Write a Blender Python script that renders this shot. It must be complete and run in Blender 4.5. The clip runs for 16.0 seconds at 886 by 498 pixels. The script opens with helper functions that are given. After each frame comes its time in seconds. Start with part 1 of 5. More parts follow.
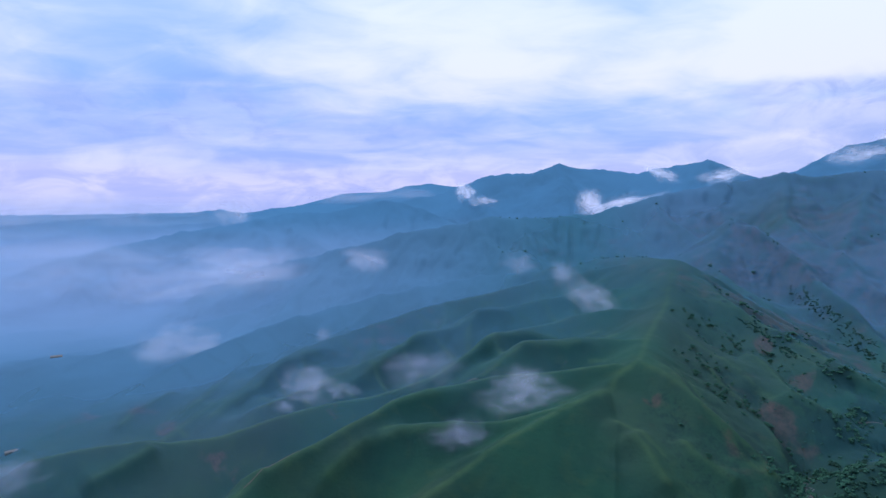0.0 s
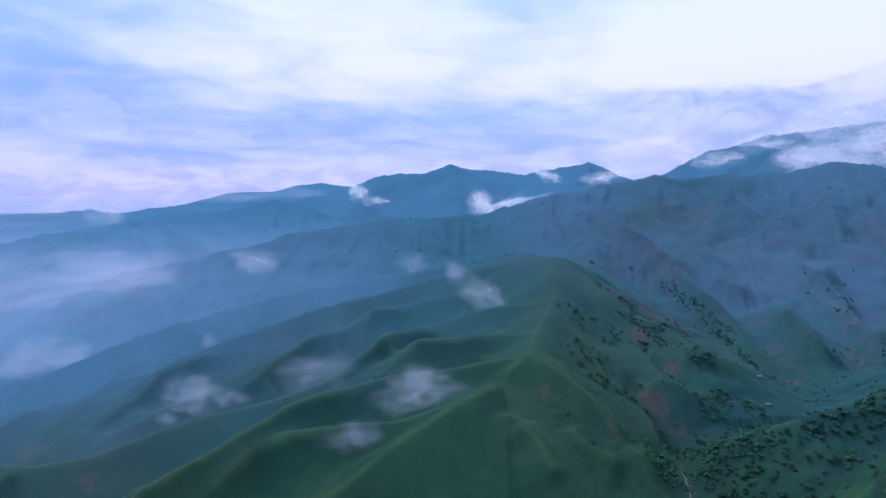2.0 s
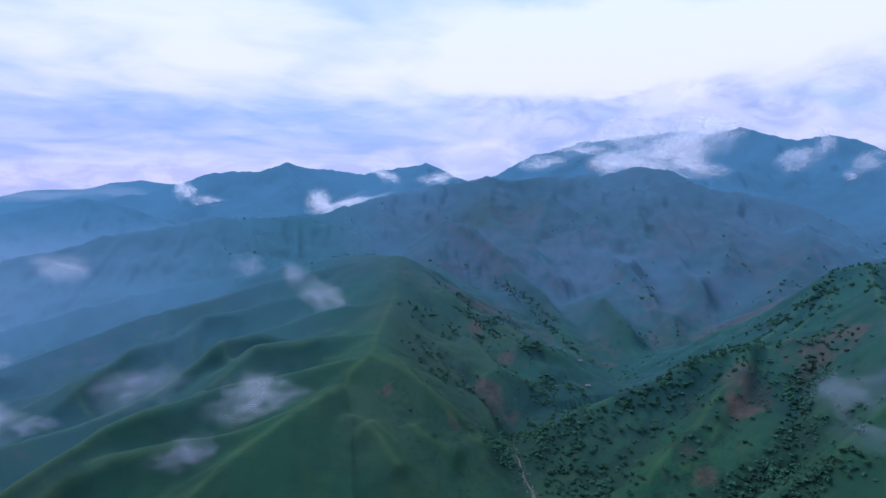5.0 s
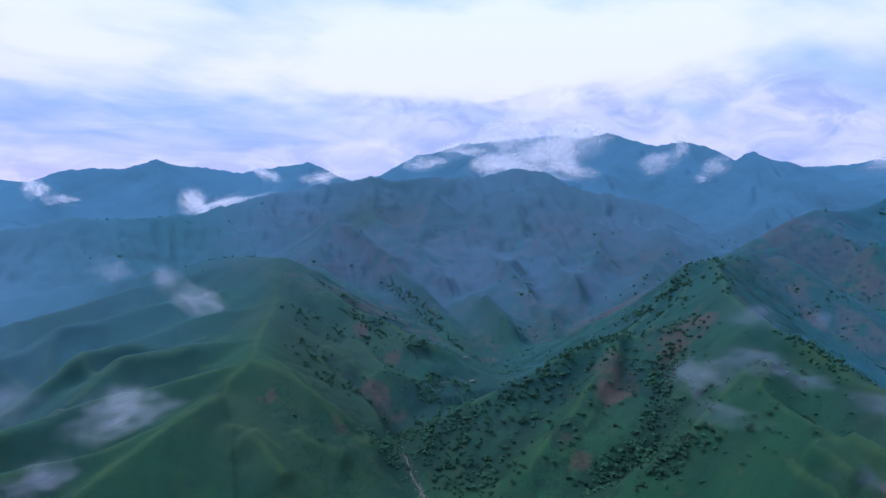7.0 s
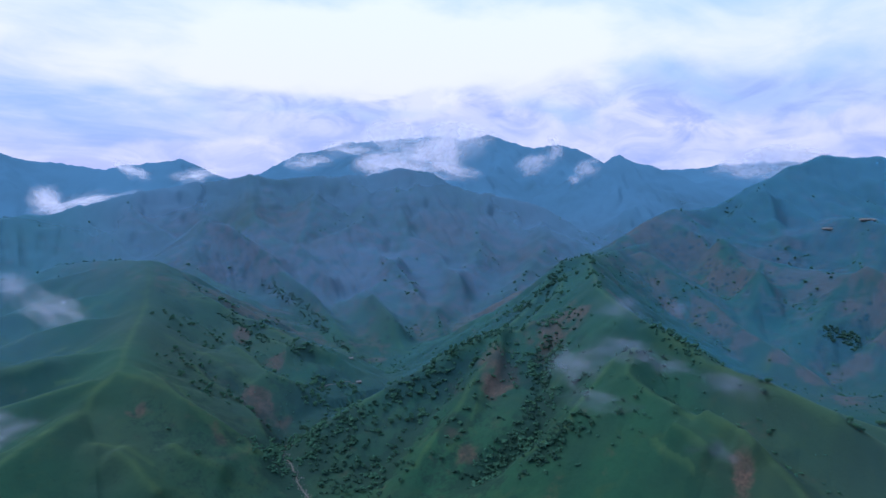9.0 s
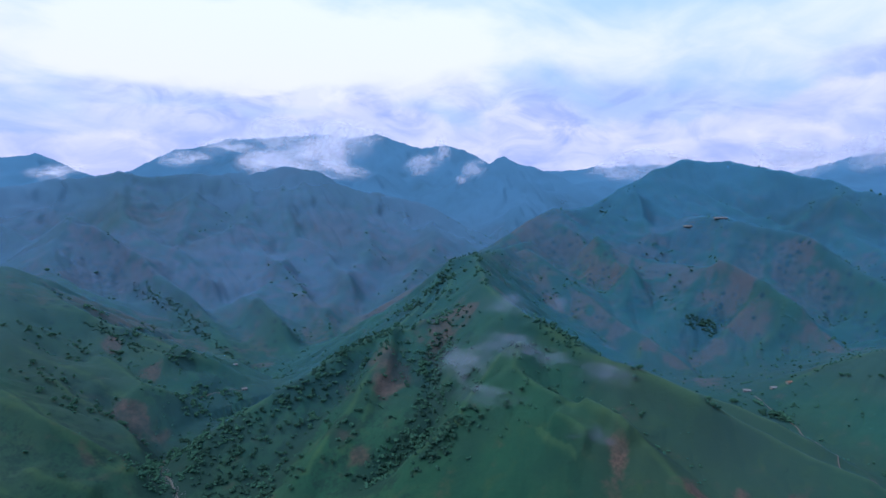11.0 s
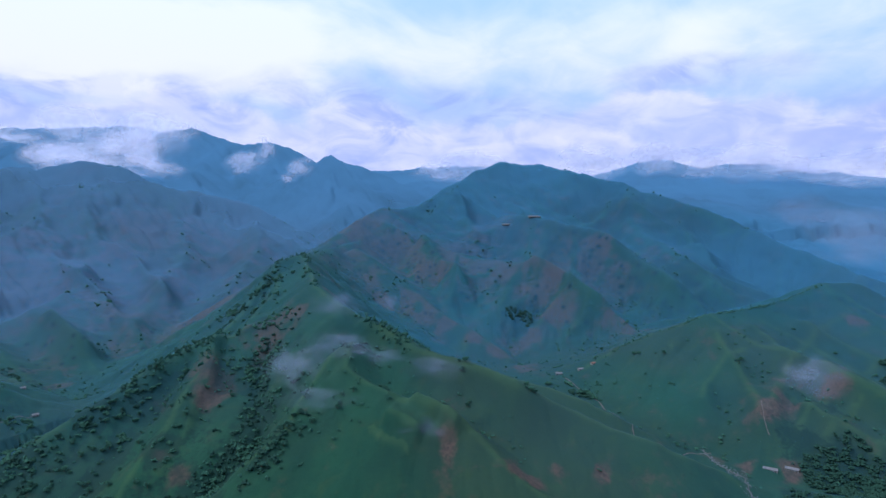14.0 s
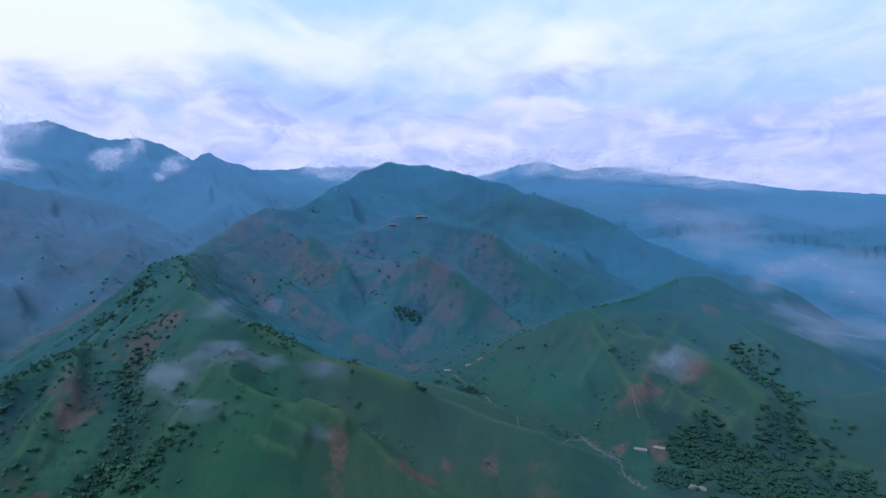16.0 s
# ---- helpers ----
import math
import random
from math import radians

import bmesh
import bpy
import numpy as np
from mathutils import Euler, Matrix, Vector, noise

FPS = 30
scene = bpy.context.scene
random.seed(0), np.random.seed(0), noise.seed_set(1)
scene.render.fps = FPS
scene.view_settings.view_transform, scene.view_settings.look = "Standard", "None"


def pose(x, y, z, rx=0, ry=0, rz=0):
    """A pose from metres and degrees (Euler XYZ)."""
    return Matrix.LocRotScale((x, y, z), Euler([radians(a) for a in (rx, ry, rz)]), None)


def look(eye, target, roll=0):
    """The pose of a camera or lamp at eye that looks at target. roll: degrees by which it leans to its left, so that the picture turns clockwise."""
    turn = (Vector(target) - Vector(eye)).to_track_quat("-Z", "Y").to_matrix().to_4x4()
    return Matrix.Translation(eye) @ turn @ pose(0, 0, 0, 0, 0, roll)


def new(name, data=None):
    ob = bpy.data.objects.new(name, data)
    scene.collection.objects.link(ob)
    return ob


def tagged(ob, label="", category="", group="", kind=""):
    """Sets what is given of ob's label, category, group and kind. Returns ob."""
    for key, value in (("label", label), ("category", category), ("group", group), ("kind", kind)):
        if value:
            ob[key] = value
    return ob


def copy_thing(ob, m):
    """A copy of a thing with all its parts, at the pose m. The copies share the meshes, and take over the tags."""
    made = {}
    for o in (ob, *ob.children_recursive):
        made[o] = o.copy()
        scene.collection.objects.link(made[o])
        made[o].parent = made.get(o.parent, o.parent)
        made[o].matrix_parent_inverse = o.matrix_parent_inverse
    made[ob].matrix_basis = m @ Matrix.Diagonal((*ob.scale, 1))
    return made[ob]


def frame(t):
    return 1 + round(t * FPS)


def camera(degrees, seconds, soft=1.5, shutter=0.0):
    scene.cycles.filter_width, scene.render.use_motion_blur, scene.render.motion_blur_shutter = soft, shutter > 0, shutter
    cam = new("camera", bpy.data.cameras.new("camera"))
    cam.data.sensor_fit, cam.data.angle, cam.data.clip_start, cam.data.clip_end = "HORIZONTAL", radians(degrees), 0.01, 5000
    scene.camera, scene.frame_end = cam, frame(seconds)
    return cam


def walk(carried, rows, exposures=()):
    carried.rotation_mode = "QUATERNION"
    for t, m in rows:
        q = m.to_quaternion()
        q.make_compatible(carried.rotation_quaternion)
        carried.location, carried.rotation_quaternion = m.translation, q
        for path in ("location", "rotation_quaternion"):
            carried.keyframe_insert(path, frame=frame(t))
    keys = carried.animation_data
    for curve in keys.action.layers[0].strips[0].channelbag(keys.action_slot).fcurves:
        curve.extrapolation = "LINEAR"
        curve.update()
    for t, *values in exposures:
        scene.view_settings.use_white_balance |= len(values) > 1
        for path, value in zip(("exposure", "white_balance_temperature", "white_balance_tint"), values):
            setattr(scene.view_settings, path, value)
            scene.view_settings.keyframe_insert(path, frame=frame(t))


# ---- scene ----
# ---------------------------------------------------------------- camera
EYE = (0, 0, 330)
TURN = [(0.0, 0.00, -3.82), (0.5, 2.48, -3.81), (1.0, 5.04, -3.82), (1.5, 7.47, -3.82), (2.0, 10.01, -3.83), (2.5, 12.40, -3.81), (3.0, 14.90, -3.82), (5.5, 27.67, -3.86), (6.0, 30.43, -3.86), (6.5, 33.04, -3.85), (7.0, 35.79, -3.85), (7.5, 38.41, -3.87), (8.0, 41.25, -3.88), (8.5, 43.88, -3.89), (9.0, 46.58, -3.90), (11.5, 59.65, -3.95), (12.0, 62.39, -3.96), (12.5, 64.94, -3.97), (13.0, 67.67, -3.98), (13.5, 70.23, -4.00), (14.0, 72.96, -3.99), (14.5, 75.48, -3.97), (15.0, 78.18, -3.96), (15.5, 80.76, -3.97), (16.0, 83.49, -3.97)]
cam = camera(72.1, 16.0, soft=1.5)
walk(cam, [(t, pose(*EYE, 90 + p, 0, -a)) for t, a, p in TURN], exposures=[(0, 0.0, 6050, 10), (7, 0.03, 6050, 10), (12, 0.09, 6050, 10), (16, 0.09, 6050, 10)])

# ---------------------------------------------------------------- sky and sun
SUN_AZ, SUN_EL = -28.0, 50.0          # degrees clockwise from +y, degrees up


class Nodes:
    """Short hand for building a node tree."""

    def __init__(self, tree):
        self.t = tree
        tree.nodes.clear()

    def n(self, kind, **kw):
        nd = self.t.nodes.new("ShaderNode" + kind)
        for k, v in kw.items():
            setattr_plain(nd, k, v)
        return nd

    def to(self, a, b):
        self.t.links.new(a, b)

    def val(self, sock, v):
        if isinstance(v, bpy.types.NodeSocket):
            self.to(v, sock)
        else:
            sock.default_value = v

    def math(self, op, a, b=0.0, c=0.0, clamp=False):
        nd = self.t.nodes.new("ShaderNodeMath")
        nd.operation, nd.use_clamp = op, clamp
        for s, v in zip(nd.inputs, (a, b, c)):
            self.val(s, v)
        return nd.outputs[0]

    def vmath(self, op, a, b=(0, 0, 0)):
        nd = self.t.nodes.new("ShaderNodeVectorMath")
        nd.operation = op
        self.val(nd.inputs[0], a)
        self.val(nd.inputs[1], b)
        return nd.outputs["Value"] if op in ("DOT_PRODUCT", "LENGTH", "DISTANCE") else nd.outputs[0]

    def noise(self, vec, scale, detail=4.0, rough=0.55, distort=0.0):
        nd = self.t.nodes.new("ShaderNodeTexNoise")
        self.val(nd.inputs["Vector"], vec)
        nd.inputs["Scale"].default_value = scale
        nd.inputs["Detail"].default_value = detail
        nd.inputs["Roughness"].default_value = rough
        nd.inputs["Distortion"].default_value = distort
        return nd.outputs["Fac"]

    def ramp(self, x, lo, hi, a=0.0, b=1.0):
        nd = self.t.nodes.new("ShaderNodeMapRange")
        nd.interpolation_type = "SMOOTHSTEP"
        for s, v in zip(nd.inputs, (x, lo, hi, a, b)):
            self.val(s, v)
        return nd.outputs[0]

    def mix(self, f, a, b, blend="MIX"):
        nd = self.t.nodes.new("ShaderNodeMix")
        nd.data_type, nd.blend_type = "RGBA", blend
        self.val(nd.inputs[0], f)
        self.val(nd.inputs[6], a if isinstance(a, bpy.types.NodeSocket) else (*a, 1))
        self.val(nd.inputs[7], b if isinstance(b, bpy.types.NodeSocket) else (*b, 1))
        return nd.outputs[2]

    def attr(self, name):
        nd = self.t.nodes.new("ShaderNodeAttribute")
        nd.attribute_name = name
        return nd.outputs["Fac"]


def setattr_plain(nd, k, v):
    if k == "operation":
        nd.operation = v
    elif k == "sky_type":
        nd.sky_type = v


def direction(az, el):
    a, e = radians(az), radians(el)
    return (math.sin(a) * math.cos(e), math.cos(a) * math.cos(e), math.sin(e))


def build_world():
    world = bpy.data.worlds.new("overcast_sky")
    scene.world = world
    world.use_nodes = True
    N = Nodes(world.node_tree)
    out, bg = N.n("OutputWorld"), N.n("Background")
    N.to(bg.outputs[0], out.inputs[0])
    tc = N.n("TexCoord").outputs["Generated"]
    sky = N.n("TexSky", sky_type="NISHITA")
    sky.sun_disc, sky.sun_elevation, sky.sun_rotation = False, radians(SUN_EL), radians(SUN_AZ)
    sky.altitude, sky.air_density, sky.dust_density = 1500, 1.4, 2.0
    clear = N.vmath("MULTIPLY", sky.outputs[0], (0.075, 0.078, 0.088))
    sep = N.n("SeparateXYZ")
    N.to(tc, sep.inputs[0])
    z = sep.outputs[2]
    # cloud layer: the direction projected on a flat layer overhead
    inv = N.math("DIVIDE", 1.0, N.math("ADD", N.math("MAXIMUM", z, 0.0), 0.16))
    flat = N.vmath("MULTIPLY", tc, (1, 1, 0))
    sc = N.n("VectorMath", operation="SCALE")
    N.to(flat, sc.inputs[0])
    N.to(inv, sc.inputs["Scale"])
    layer = sc.outputs[0]
    big = N.noise(layer, 0.7, 3, 0.5, 0.3)
    streak = N.noise(N.vmath("MULTIPLY", layer, (0.9, 1.4, 1)), 1.2, 5, 0.5, 0.9)
    puff = N.noise(N.vmath("MULTIPLY", tc, (1, 1, 2.0)), 7.0, 8, 0.56, 0.4)
    wob = N.n("TexNoise")
    N.to(N.vmath("MULTIPLY", tc, (1, 1, 2.5)), wob.inputs["Vector"])
    wob.inputs["Scale"].default_value, wob.inputs["Detail"].default_value = 3.2, 6
    shift = N.vmath("MULTIPLY", N.vmath("SUBTRACT", wob.outputs["Color"], (0.5, 0.5, 0.5)), (0.30, 0.30, 0.13))
    bent = N.vmath("ADD", tc, shift)

    fine = N.n("TexNoise")
    N.to(N.vmath("MULTIPLY", tc, (1, 1, 2.0)), fine.inputs["Vector"])
    fine.inputs["Scale"].default_value, fine.inputs["Detail"].default_value = 9.0, 7
    torn_edge = N.vmath("ADD", tc, N.vmath("MULTIPLY", N.vmath("SUBTRACT", fine.outputs["Color"], (0.5, 0.5, 0.5)), (0.16, 0.16, 0.055)))

    def stretch(az, el, wide, high):
        """How much a direction belongs to a soft stretch of cloud."""
        v = N.vmath("SUBTRACT", torn_edge if high < 0.06 else bent, direction(az, el))
        v = N.vmath("MULTIPLY", v, (1 / wide, 1 / wide, 1 / high))
        return N.ramp(N.vmath("LENGTH", v), 1.15, 0.2) if high < 0.06 else N.ramp(N.vmath("LENGTH", v), 1.15, 0.25)

    def total(rows):
        out = 0.0
        for az, el, wide, high, k in rows:
            out = N.math("ADD", out, N.math("MULTIPLY", stretch(az, el, wide, high), k))
        return out

    torn = N.noise(N.vmath("MULTIPLY", layer, (1.0, 1.25, 1)), 2.6, 7, 0.55, 0.6)
    m = N.math("ADD", N.math("ADD", N.math("MULTIPLY", big, 0.4), N.math("MULTIPLY", streak, 0.45)), N.math("MULTIPLY", N.math("SUBTRACT", torn, 0.15), 0.5))
    m = N.math("ADD", m, N.math("MULTIPLY", total(GLOWS), 0.30))
    m = N.math("ADD", m, N.ramp(z, 0.36, 0.75, 0.0, 0.2))
    white = N.ramp(m, 0.44, 1.08)
    east = N.ramp(sep.outputs[0], -0.05, 0.75)
    high = N.ramp(z, 0.10, 0.36)
    blue = N.mix(east, (0.26, 0.45, 1.0), (0.42, 0.60, 0.98))
    blue = N.mix(N.math("MULTIPLY", high, N.math("ADD", 0.35, N.math("MULTIPLY", east, 0.5))), blue, (0.52, 0.80, 1.0))
    base = N.mix(0.8, clear, blue)
    col = N.mix(white, base, N.mix(high, (0.88, 0.87, 0.99), (0.86, 0.93, 0.99)))
    # lilac haze low on the skyline
    lilac = N.ramp(N.math("ADD", z, N.math("MULTIPLY", N.math("SUBTRACT", streak, 0.5), 0.12)), 0.17, 0.02)
    col = N.mix(N.math("MULTIPLY", lilac, 0.62), col, N.mix(N.ramp(streak, 0.38, 0.62), (0.42, 0.47, 0.95), (0.72, 0.66, 0.97)))
    # heaped cloud banks with billowing upper edges, the farther ones higher
    lumps = N.noise(N.vmath("MULTIPLY", tc, (1, 1, 2.1)), 11.0, 8, 0.56, 0.8)
    for seed, top, swing, x0, x1, strength in ((3.1, 0.150, 0.22, 0.30, 0.60, 0.8), (7.7, 0.112, 0.17, 0.10, 0.42, 0.75), (12.9, 0.076, 0.13, -0.9, -0.5, 0.55)):
        heap = N.noise(N.vmath("ADD", N.vmath("MULTIPLY", tc, (1, 1, 1.2)), (seed, seed, 0)), 4.5, 9, 0.54, 0.25)
        under = N.math("SUBTRACT", N.math("ADD", N.math("MULTIPLY", N.math("SUBTRACT", heap, 0.5), swing), top), z)
        inside = N.math("MULTIPLY", N.ramp(under, -0.004, 0.016), N.ramp(sep.outputs[0], x0, x1))
        tone = N.math("ADD", N.ramp(under, 0.06, 0.0, 0.0, 0.42), N.math("MULTIPLY", N.ramp(N.math("ADD", N.math("MULTIPLY", lumps, 0.6), N.math("MULTIPLY", heap, 0.5)), 0.40, 0.72), 0.62), clamp=True)
        col = N.mix(N.math("MULTIPLY", inside, strength), col, N.mix(tone, (0.34, 0.44, 0.88), (0.86, 0.84, 1.0)))
    # darker violet clouds before the bright layer
    dim = N.math("MULTIPLY", total(DIMS), N.ramp(N.math("ADD", N.math("MULTIPLY", puff, 0.85), N.math("MULTIPLY", streak, 0.25)), 0.40, 0.64, 0.05, 1.0), clamp=True)
    dim = N.math("MINIMUM", dim, N.ramp(lumps, 0.3, 0.62, 0.85, 0.35))
    col = N.mix(dim, col, N.mix(N.ramp(lumps, 0.35, 0.65), (0.35, 0.45, 0.88), (0.56, 0.62, 0.97)))
    low = N.math("MULTIPLY", N.ramp(N.math("ADD", z, N.math("MULTIPLY", N.math("SUBTRACT", lumps, 0.5), 0.05)), 0.075, 0.045), N.ramp(sep.outputs[0], 0.55, 0.05))
    col = N.mix(N.math("MULTIPLY", low, 0.5), col, N.mix(N.ramp(lumps, 0.4, 0.62), (0.52, 0.53, 0.95), (0.80, 0.74, 0.98)))
    col = N.mix(N.ramp(z, 0.03, -0.03), col, (0.36, 0.46, 0.86))
    N.to(col, bg.inputs[0])
    bg.inputs[1].default_value = 1.0


# azimuth, height, half width, half height (parts of a radian), strength
GLOWS = [(-3.3, 14.2, 0.34, 0.15, 1.0), (23.0, 14.5, 0.40, 0.14, 0.9), (44.7, 13.4, 0.34, 0.09, 1.0), (49.0, 14.1, 0.36, 0.10, 1.0), (44.8, 13.7, 0.36, 0.09, 0.8),
         (51.7, 12.9, 0.45, 0.11, 0.6), (86.6, 13.8, 0.5, 0.07, 0.6), (-38.8, 13.1, 0.25, 0.06, 0.6), (27.3, 12.7, 0.3, 0.06, 0.5)]
DIMS = [(-28.2, 8.2, 0.42, 0.07, 0.55), (-13.6, 6.8, 0.28, 0.05, 0.45), (33.2, 8.9, 0.16, 0.035, 0.5), (41.1, 9.4, 0.26, 0.035, 0.7), (75.2, 8.1, 0.24, 0.07, 0.75), (65.1, 7.5, 0.20, 0.05, 0.5),
        (95.8, 10.9, 0.17, 0.030, 0.85), (75.3, 7.1, 0.28, 0.07, 0.55), (106.9, 7.0, 0.30, 0.05, 0.5), (116.8, 5.1, 0.3, 0.06, 0.5), (32.9, 8.6, 0.22, 0.03, 0.4), (47.0, 7.6, 0.22, 0.065, 0.6), (59.0, 8.2, 0.26, 0.075, 0.7), (36.0, 7.0, 0.16, 0.04, 0.4)]
build_world()
sun = new("sun", bpy.data.lights.new("sun", "SUN"))
sun.data.energy, sun.data.angle, sun.data.color = 2.1, radians(34), (1.0, 0.97, 0.94)
sun.matrix_world = look(Vector(direction(SUN_AZ, SUN_EL)) * 900, (0, 0, 0))


# ---------------------------------------------------------------- materials
def material(name):
    m = bpy.data.materials.new(name)
    m.use_nodes = True
    return m, Nodes(m.node_tree)


def principled(N, color, rough, bump=None, strength=0.3, dist=1.0):
    b = N.n("BsdfPrincipled")
    N.val(b.inputs["Base Color"], color if isinstance(color, bpy.types.NodeSocket) else (*color, 1))
    N.val(b.inputs["Roughness"], rough)
    b.inputs["Specular IOR Level"].default_value = 0.15
    if bump is not None:
        bm_ = N.n("Bump")
        bm_.inputs["Strength"].default_value, bm_.inputs["Distance"].default_value = strength, dist
        N.to(bump, bm_.inputs["Height"])
        N.to(bm_.outputs[0], b.inputs["Normal"])
    o = N.n("OutputMaterial")
    N.to(b.outputs[0], o.inputs[0])
    return b


def mat_hillside():
    """Grassy slopes with bare red earth and dark scrub."""
    m, N = material("hillside_grass")
    p = N.n("NewGeometry").outputs["Position"]
    n1, n2 = N.noise(p, 0.012, 5), N.noise(p, 0.06, 6, 0.6)
    n3, n4 = N.noise(p, 0.35, 5, 0.65), N.noise(p, 0.004, 3)
    grass = N.mix(N.ramp(n1, 0.35, 0.65), (0.008, 0.043, 0.024), (0.013, 0.062, 0.029))
    grass = N.mix(N.ramp(n2, 0.45, 0.75, 0, 0.3), grass, (0.024, 0.066, 0.025))
    grass = N.mix(N.ramp(n3, 0.48, 0.75, 0, 0.35), grass, (0.009, 0.032, 0.016))
    grass = N.mix(N.ramp(n4, 0.42, 0.68, 0, 0.5), grass, (0.036, 0.052, 0.029))
    n7 = N.noise(p, 0.03, 4, 0.6, 1.2)
    grass = N.mix(N.ramp(n7, 0.5, 0.75, 0, 0.45), grass, (0.034, 0.066, 0.022))
    # lit crests put into the colour: dry pales the grass along ridge lines
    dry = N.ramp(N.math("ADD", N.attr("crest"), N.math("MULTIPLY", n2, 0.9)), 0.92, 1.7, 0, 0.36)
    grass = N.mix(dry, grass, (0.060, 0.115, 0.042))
    earth = N.mix(N.ramp(n3, 0.3, 0.7), (0.060, 0.035, 0.027), (0.145, 0.077, 0.060))
    earth = N.mix(N.ramp(n2, 0.4, 0.7, 0, 0.5), earth, (0.045, 0.050, 0.032))
    n5 = N.noise(p, 0.025, 6, 0.65, 0.8)
    soil = N.math("ADD", N.math("MULTIPLY", N.math("SUBTRACT", n2, 0.5), 1.5), N.math("MULTIPLY", N.math("SUBTRACT", n5, 0.5), 2.2))
    soil = N.ramp(N.math("ADD", N.math("MULTIPLY", N.attr("soil"), 1.05), soil), 0.26, 0.98, 0, 0.8)
    col = N.mix(soil, grass, earth)
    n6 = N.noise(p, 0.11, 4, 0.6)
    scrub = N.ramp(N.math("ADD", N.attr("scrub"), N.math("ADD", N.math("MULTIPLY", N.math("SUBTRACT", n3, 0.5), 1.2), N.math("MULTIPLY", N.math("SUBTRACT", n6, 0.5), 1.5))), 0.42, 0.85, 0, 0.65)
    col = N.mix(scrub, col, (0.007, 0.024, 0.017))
    # single shrubs, as dark dots of uneven size
    cell = N.n("TexVoronoi")
    N.to(N.vmath("MULTIPLY", p, (1, 1, 0.6)), cell.inputs["Vector"])
    cell.inputs["Scale"].default_value = 0.085
    dot = N.math("ADD", cell.outputs["Distance"], N.math("MULTIPLY", N.math("SUBTRACT", n3, 0.5), 0.35))
    sepc = N.n("SeparateXYZ")
    N.to(cell.outputs["Color"], sepc.inputs[0])
    some = N.ramp(N.math("ADD", N.math("ADD", sepc.outputs[0], N.math("MULTIPLY", n5, 0.9)), N.attr("scrub")), 1.05, 1.2)
    col = N.mix(N.math("MULTIPLY", N.math("MULTIPLY", N.ramp(dot, 0.36, 0.2), some), N.attr("dots")), col, (0.006, 0.021, 0.016))
    h = N.math("ADD", N.math("MULTIPLY", n3, 1.0), N.math("MULTIPLY", n2, 1.6))
    principled(N, col, 0.9, h, 0.5, 1.2)
    return m


def mat_haze(name, color):
    """Painted distance haze that lets part of the light through; how much comes from the mesh."""
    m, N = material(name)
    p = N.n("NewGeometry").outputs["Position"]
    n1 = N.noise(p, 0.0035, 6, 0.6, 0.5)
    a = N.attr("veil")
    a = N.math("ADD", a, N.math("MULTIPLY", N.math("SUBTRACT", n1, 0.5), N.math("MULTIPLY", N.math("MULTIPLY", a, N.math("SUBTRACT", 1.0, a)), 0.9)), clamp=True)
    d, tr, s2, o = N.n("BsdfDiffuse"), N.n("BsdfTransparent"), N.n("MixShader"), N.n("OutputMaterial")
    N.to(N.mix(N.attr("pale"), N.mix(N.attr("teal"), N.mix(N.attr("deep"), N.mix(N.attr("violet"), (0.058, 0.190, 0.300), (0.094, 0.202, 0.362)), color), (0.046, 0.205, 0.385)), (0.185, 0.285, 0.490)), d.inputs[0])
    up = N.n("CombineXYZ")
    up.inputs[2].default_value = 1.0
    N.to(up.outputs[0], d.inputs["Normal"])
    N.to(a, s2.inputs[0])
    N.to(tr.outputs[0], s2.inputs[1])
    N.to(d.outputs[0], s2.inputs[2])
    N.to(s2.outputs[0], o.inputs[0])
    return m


def mist_out(N, color, a):
    d, tl, tr = N.n("BsdfDiffuse"), N.n("BsdfTranslucent"), N.n("BsdfTransparent")
    up, down = N.n("CombineXYZ"), N.n("CombineXYZ")
    up.inputs[2].default_value, down.inputs[2].default_value = 1.0, -1.0
    for nd in (d, tl):
        N.val(nd.inputs[0], color if isinstance(color, bpy.types.NodeSocket) else (*color, 1))
    N.to(up.outputs[0], d.inputs["Normal"])
    N.to(down.outputs[0], tl.inputs["Normal"])
    s1, s2, o = N.n("AddShader"), N.n("MixShader"), N.n("OutputMaterial")
    N.to(d.outputs[0], s1.inputs[0])
    N.to(tl.outputs[0], s1.inputs[1])
    N.val(s2.inputs[0], a)
    N.to(tr.outputs[0], s2.inputs[1])
    N.to(s1.outputs[0], s2.inputs[2])
    N.to(s2.outputs[0], o.inputs[0])


